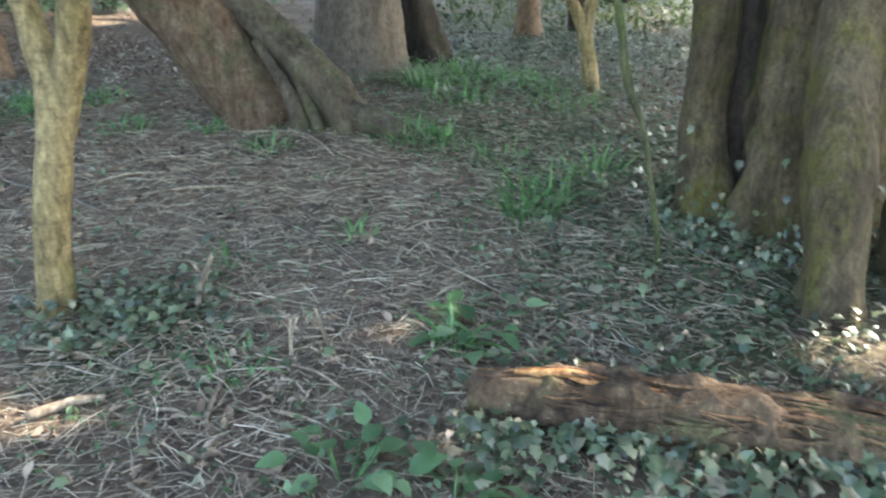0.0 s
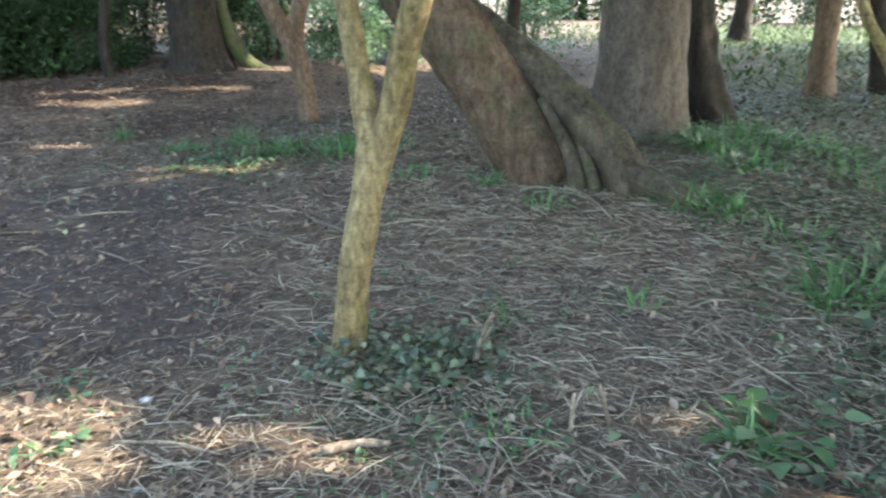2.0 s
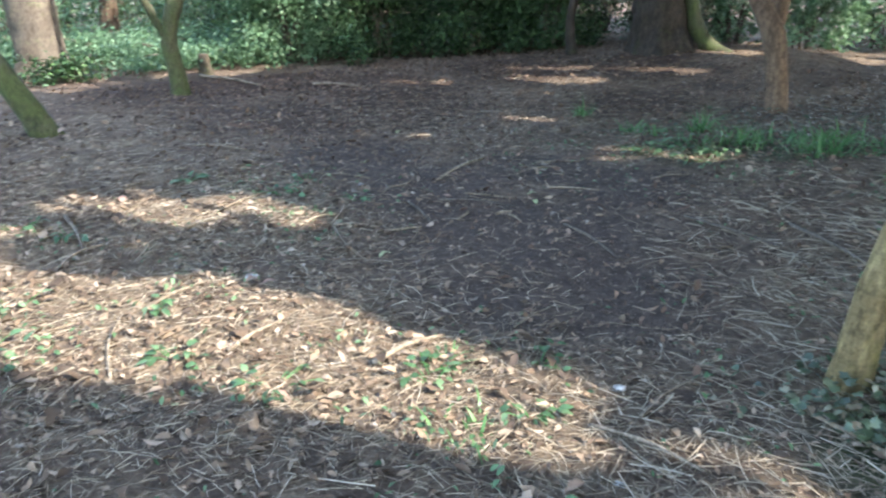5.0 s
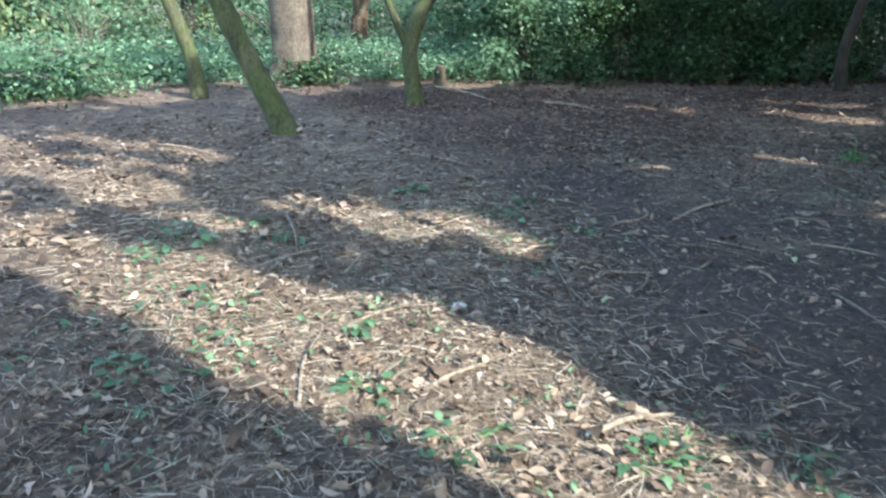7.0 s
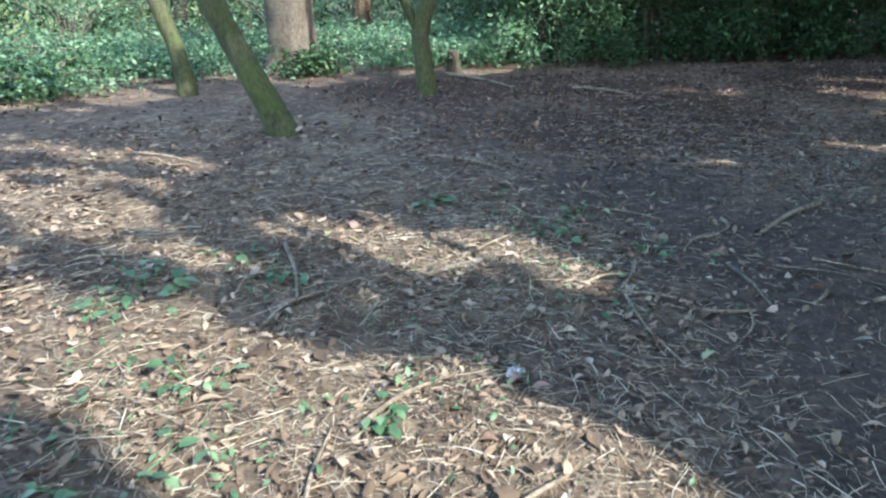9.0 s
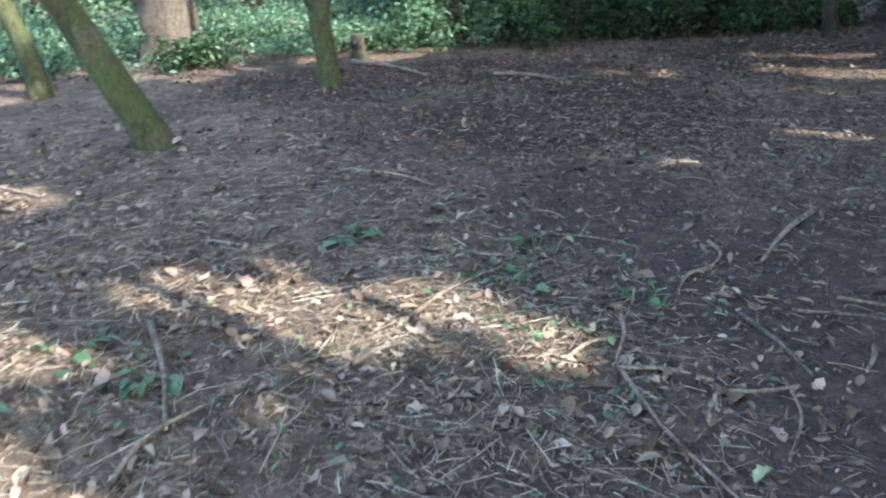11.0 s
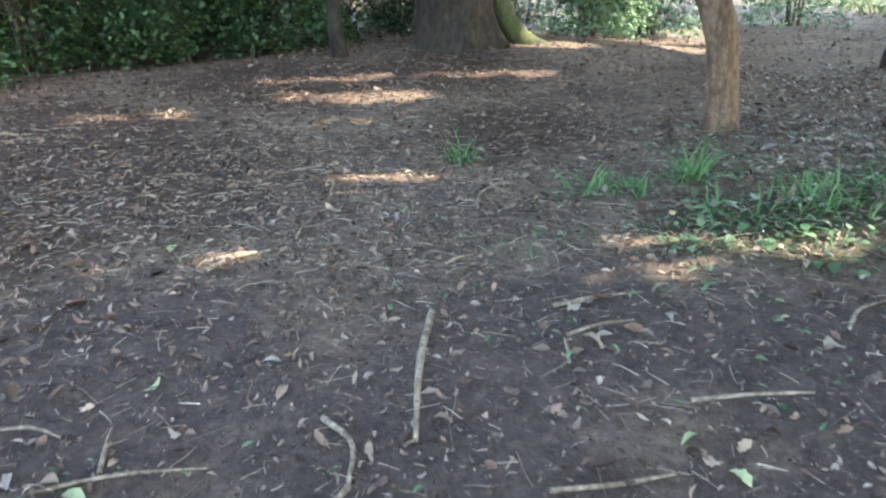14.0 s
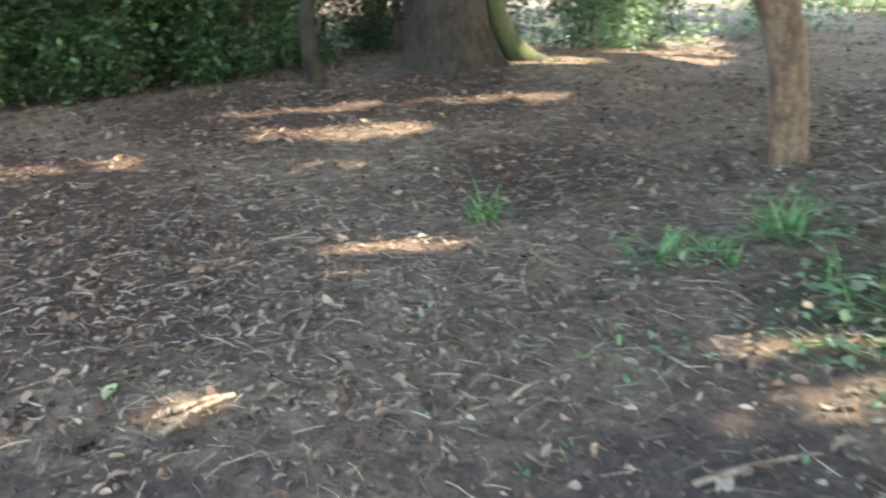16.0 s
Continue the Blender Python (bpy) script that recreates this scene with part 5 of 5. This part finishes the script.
for s in [(-5.58, 1.92, -5.86, 2.61, 0.009, 0.05), (-5.24, 2.78, -4.99, 2.53, 0.009, 0.05), (-4.95, 2.5, -4.72, 2.73, 0.008, 0.05), (-4.56, 3.42, -4.46, 3.22, 0.009, 0.05), (-2.11, 2.14, -2.15, 2.53, 0.007, 0.05),
          (-1.38, 2.69, -1.2, 2.55, 0.008, 0.05), (-0.56, 2.38, -0.33, 2.2, 0.008, 0.05), (-1.71, 2.65, -1.15, 2.38, 0.009, 0.05)]:
    stick(*s)
for s in [(-4.9, 3.4, -4.4, 3.75, 0.007, 0.06), (-3.9, 3.7, -3.3, 3.5, 0.008, 0.05), (-5.0, 3.2, -4.55, 3.05, 0.009, 0.04), (-0.95, 3.9, -0.3, 3.1, 0.008, 0.03), (-3.37, 4.3, -2.63, 4.2, 0.01, 0.03), (-2.8, 4.6, -2.0, 4.1, 0.012, 0.03)]:
    stick(*s, dark=True, label="dark thin stick lying on trodden soil")
stick(-1.06, 2.9, -1.04, 3.1, 0.012, 0.05, False, 0.14, "pale forked twig standing up from the litter", [(0.55, -0.1, 0.06, 0.07), (0.4, 0.05, -0.03, 0.1)])
stick(-0.56, 2.44, -0.56, 2.47, 0.009, 0.0, False, 0.13, "pale forked twig standing up from the litter", [(0.5, 0.03, 0.02, 0.09), (0.1, 0.1, 0.02, 0.02)])
stick(-0.43, 2.5, -0.48, 2.52, 0.009, 0.0, False, 0.15, "pale forked twig standing up from the litter", [(0.4, -0.05, 0.02, 0.06)])


def single_leaf(x, y, size, turn, seed, material, label):
    v, t = DEAD_SHAPES[seed % len(DEAD_SHAPES)]
    v = v * (0.85 * size)
    v = v - np.array([v[:, 0].mean(), 0, v[:, 2].min() - 0.004])
    ob = fast_mesh("fallen_leaf", v, t, material)
    ob.matrix_basis = pose(x, y, float(ground(x, y)) + 0.004, 4 * (seed % 3), 3 * (seed % 4), turn)
    tagged(ob, label, "leaf", "fallen leaves")


M_PALELEAF = leafy("bleached_leaf", [(0.0, (0.17, 0.14, 0.105)), (0.5, (0.24, 0.2, 0.155)), (1.0, (0.2, 0.15, 0.11))], 0.15, 0.6, 0.3)
M_LIMELEAF = leafy("yellow_green_leaf", [(0.0, (0.26, 0.3, 0.14)), (1.0, (0.34, 0.36, 0.18))], 0.3, 0.5, 0.4)
LEAVES_SOIL = [(-5.98, 3.09, 0.1, 1), (-6.19, 3.06, 0.1, 0), (-6.2, 3.6, 0.1, 1), (-4.97, 4.0, 0.1, 2), (-4.92, 3.5, 0.09, 2), (-4.4, 3.93, 0.09, 1), (-4.12, 3.83, 0.09, 0), (-4.55, 4.05, 0.09, 1), (-3.95, 4.16, 0.09, 0), (-5.56, 4.95, 0.06, 2), (-7.01, 4.57, 0.11, 1),
               (-4.79, 5.45, 0.07, 0), (-5.95, 3.9, 0.08, 0), (-5.45, 3.31, 0.06, 0), (-5.17, 3.65, 0.05, 0), (-6.83, 5.11, 0.08, 0), (-4.92, 4.56, 0.08, 0), (-4.78, 4.62, 0.08, 0), (-4.72, 4.78, 0.07, 0), (-4.62, 4.64, 0.06, 0), (-5.17, 5.45, 0.07, 1), (-5.49, 3.03, 0.08, 0)]
LEAVES_STRIP = [(-5.98, 2.77, 0.08, 0), (-4.3, 2.49, 0.1, 1), (-5.36, 1.69, 0.09, 0), (-4.77, 2.22, 0.08, 0), (-5.44, 1.36, 0.07, 0), (-4.96, 1.4, 0.08, 0), (-5.05, 1.91, 0.07, 0), (-6.27, 1.51, 0.14, 2), (-6.16, 1.34, 0.09, 1), (-5.65, 2.7, 0.06, 0), (-5.32, 2.73, 0.07, 0),
                (-5.93, 0.76, 0.12, 2), (-5.3, 0.59, 0.1, 0), (-4.4, 1.63, 0.12, 2), (-4.32, 1.7, 0.1, 2), (-3.19, 1.18, 0.1, 2), (-4.75, 1.0, 0.09, 0), (-3.75, 0.8, 0.09, 0), (-3.4, 1.9, 0.08, 0), (-5.2, 2.3, 0.08, 0)]
M_PINKLEAF = leafy("pinkish_brown_leaf", [(0.0, (0.25, 0.14, 0.1)), (1.0, (0.33, 0.21, 0.155))], 0.15, 0.6, 0.3)
for i, (x, y, s, c) in enumerate(LEAVES_SOIL + LEAVES_STRIP):
    single_leaf(x, y, s, i * 137, i, (M_PALELEAF, M_LIMELEAF, M_PINKLEAF)[c], ("bleached dry leaf lying on dark soil", "yellow-green fallen leaf lying on dark soil", "pinkish brown dead leaf lying on soil")[c])


def stone(x, y, s, seed):
    bm = bmesh.new()
    bmesh.ops.create_icosphere(bm, subdivisions=2, radius=1)
    for v in bm.verts:
        v.co *= 1 + 0.35 * noise.noise(v.co * 1.3 + Vector((seed, 0, 0)))
        v.co = Vector((v.co.x * s, v.co.y * s * 0.75, v.co.z * s * 0.5))
    root = new("stone", bpy.data.meshes.new("stone"))
    bm.to_mesh(root.data)
    bm.free()
    root.data.materials.append(M_STONE)
    root.matrix_basis = pose(x, y, float(ground(x, y)) + s * 0.25, 0, 0, seed * 50)
    tagged(root, "small pale stone lying on the soil", "stone")


for i, (x, y, s) in enumerate([(-2.32, 2.28, 0.028), (-4.46, 1.66, 0.04), (-5.65, 3.2, 0.022), (-1.9, 1.75, 0.02)]):
    stone(x, y, s, i + 1)

# a thin bare stem beside the massive tree
tree("thin_stem", "thin bare mossy sapling stem growing out of ivy", M_MOSSY,
     [(1.0, 3.17, -0.04, 0.014), (0.98, 3.18, 0.1, 0.012), (0.925, 3.19, 0.35, 0.013), (0.84, 3.19, 0.66, 0.014), (0.76, 3.19, 0.83, 0.02), (0.71, 3.19, 1.05, 0.017), (0.65, 3.2, 1.26, 0.017), (0.5, 3.3, 2.0, 0.012), (0.45, 3.4, 2.8, 0.008)], crown_r=0, rings=50, seg=10, rough=0.12, knots=6.0)

tree("young_tree", "young dark-barked tree on leaf-strewn ground", M_DARK,
     [(-3.3, 12.06, -0.1, 0.15), (-3.3, 12.06, 0.3, 0.115), (-3.28, 12.06, 1.3, 0.105), (-3.2, 12.1, 4.5, 0.06)], crown_r=2.4, leaves=900, crown_z=5.6, rings=36, seg=18, rough=0.06, flare=0.25)
stump = empty("tree_stump", -12.08, 4.6)
stem("stump", stump, M_LEANMOSS, [(-12.08, 4.6, -0.1, 0.13), (-12.08, 4.6, 0.08, 0.09), (-12.06, 4.6, 0.22, 0.085), (-12.05, 4.6, 0.29, 0.06)], rings=20, seg=20, rough=0.15, flutes=5, depth=0.1)
tagged(stump, "small broken brown tree stump by the undergrowth", "stump")
# dead leaves coloured paler to hold the sheen seen at a low angle
x, y = sown(15000, -5.2, 1.5, 6.4, 12.5, lambda x, y: spots_at(x, y, [(-3.8, 8.9, 1.1), (-3.1, 10.3, 1.5), (-4.0, 7.6, 0.7)], 0.9))
n = len(x)
ob = strewn("pale_leaf_litter", DEAD_SHAPES, np.stack([x, y, ground(x, y) + 0.01 + np.abs(RNG.normal(0, 0.008, n))], 1), turns(RNG.normal(0, 0.35, n), RNG.normal(0, 0.35, n), RNG.uniform(0, 6.283, n)),
            RNG.gamma(4.0, 0.008, (n, 1)) * np.ones((1, 3)) + 0.01, M_PALELITTER)
tagged(ob, "carpet of bleached dead leaves under the trees", "litter", kind="stuff")
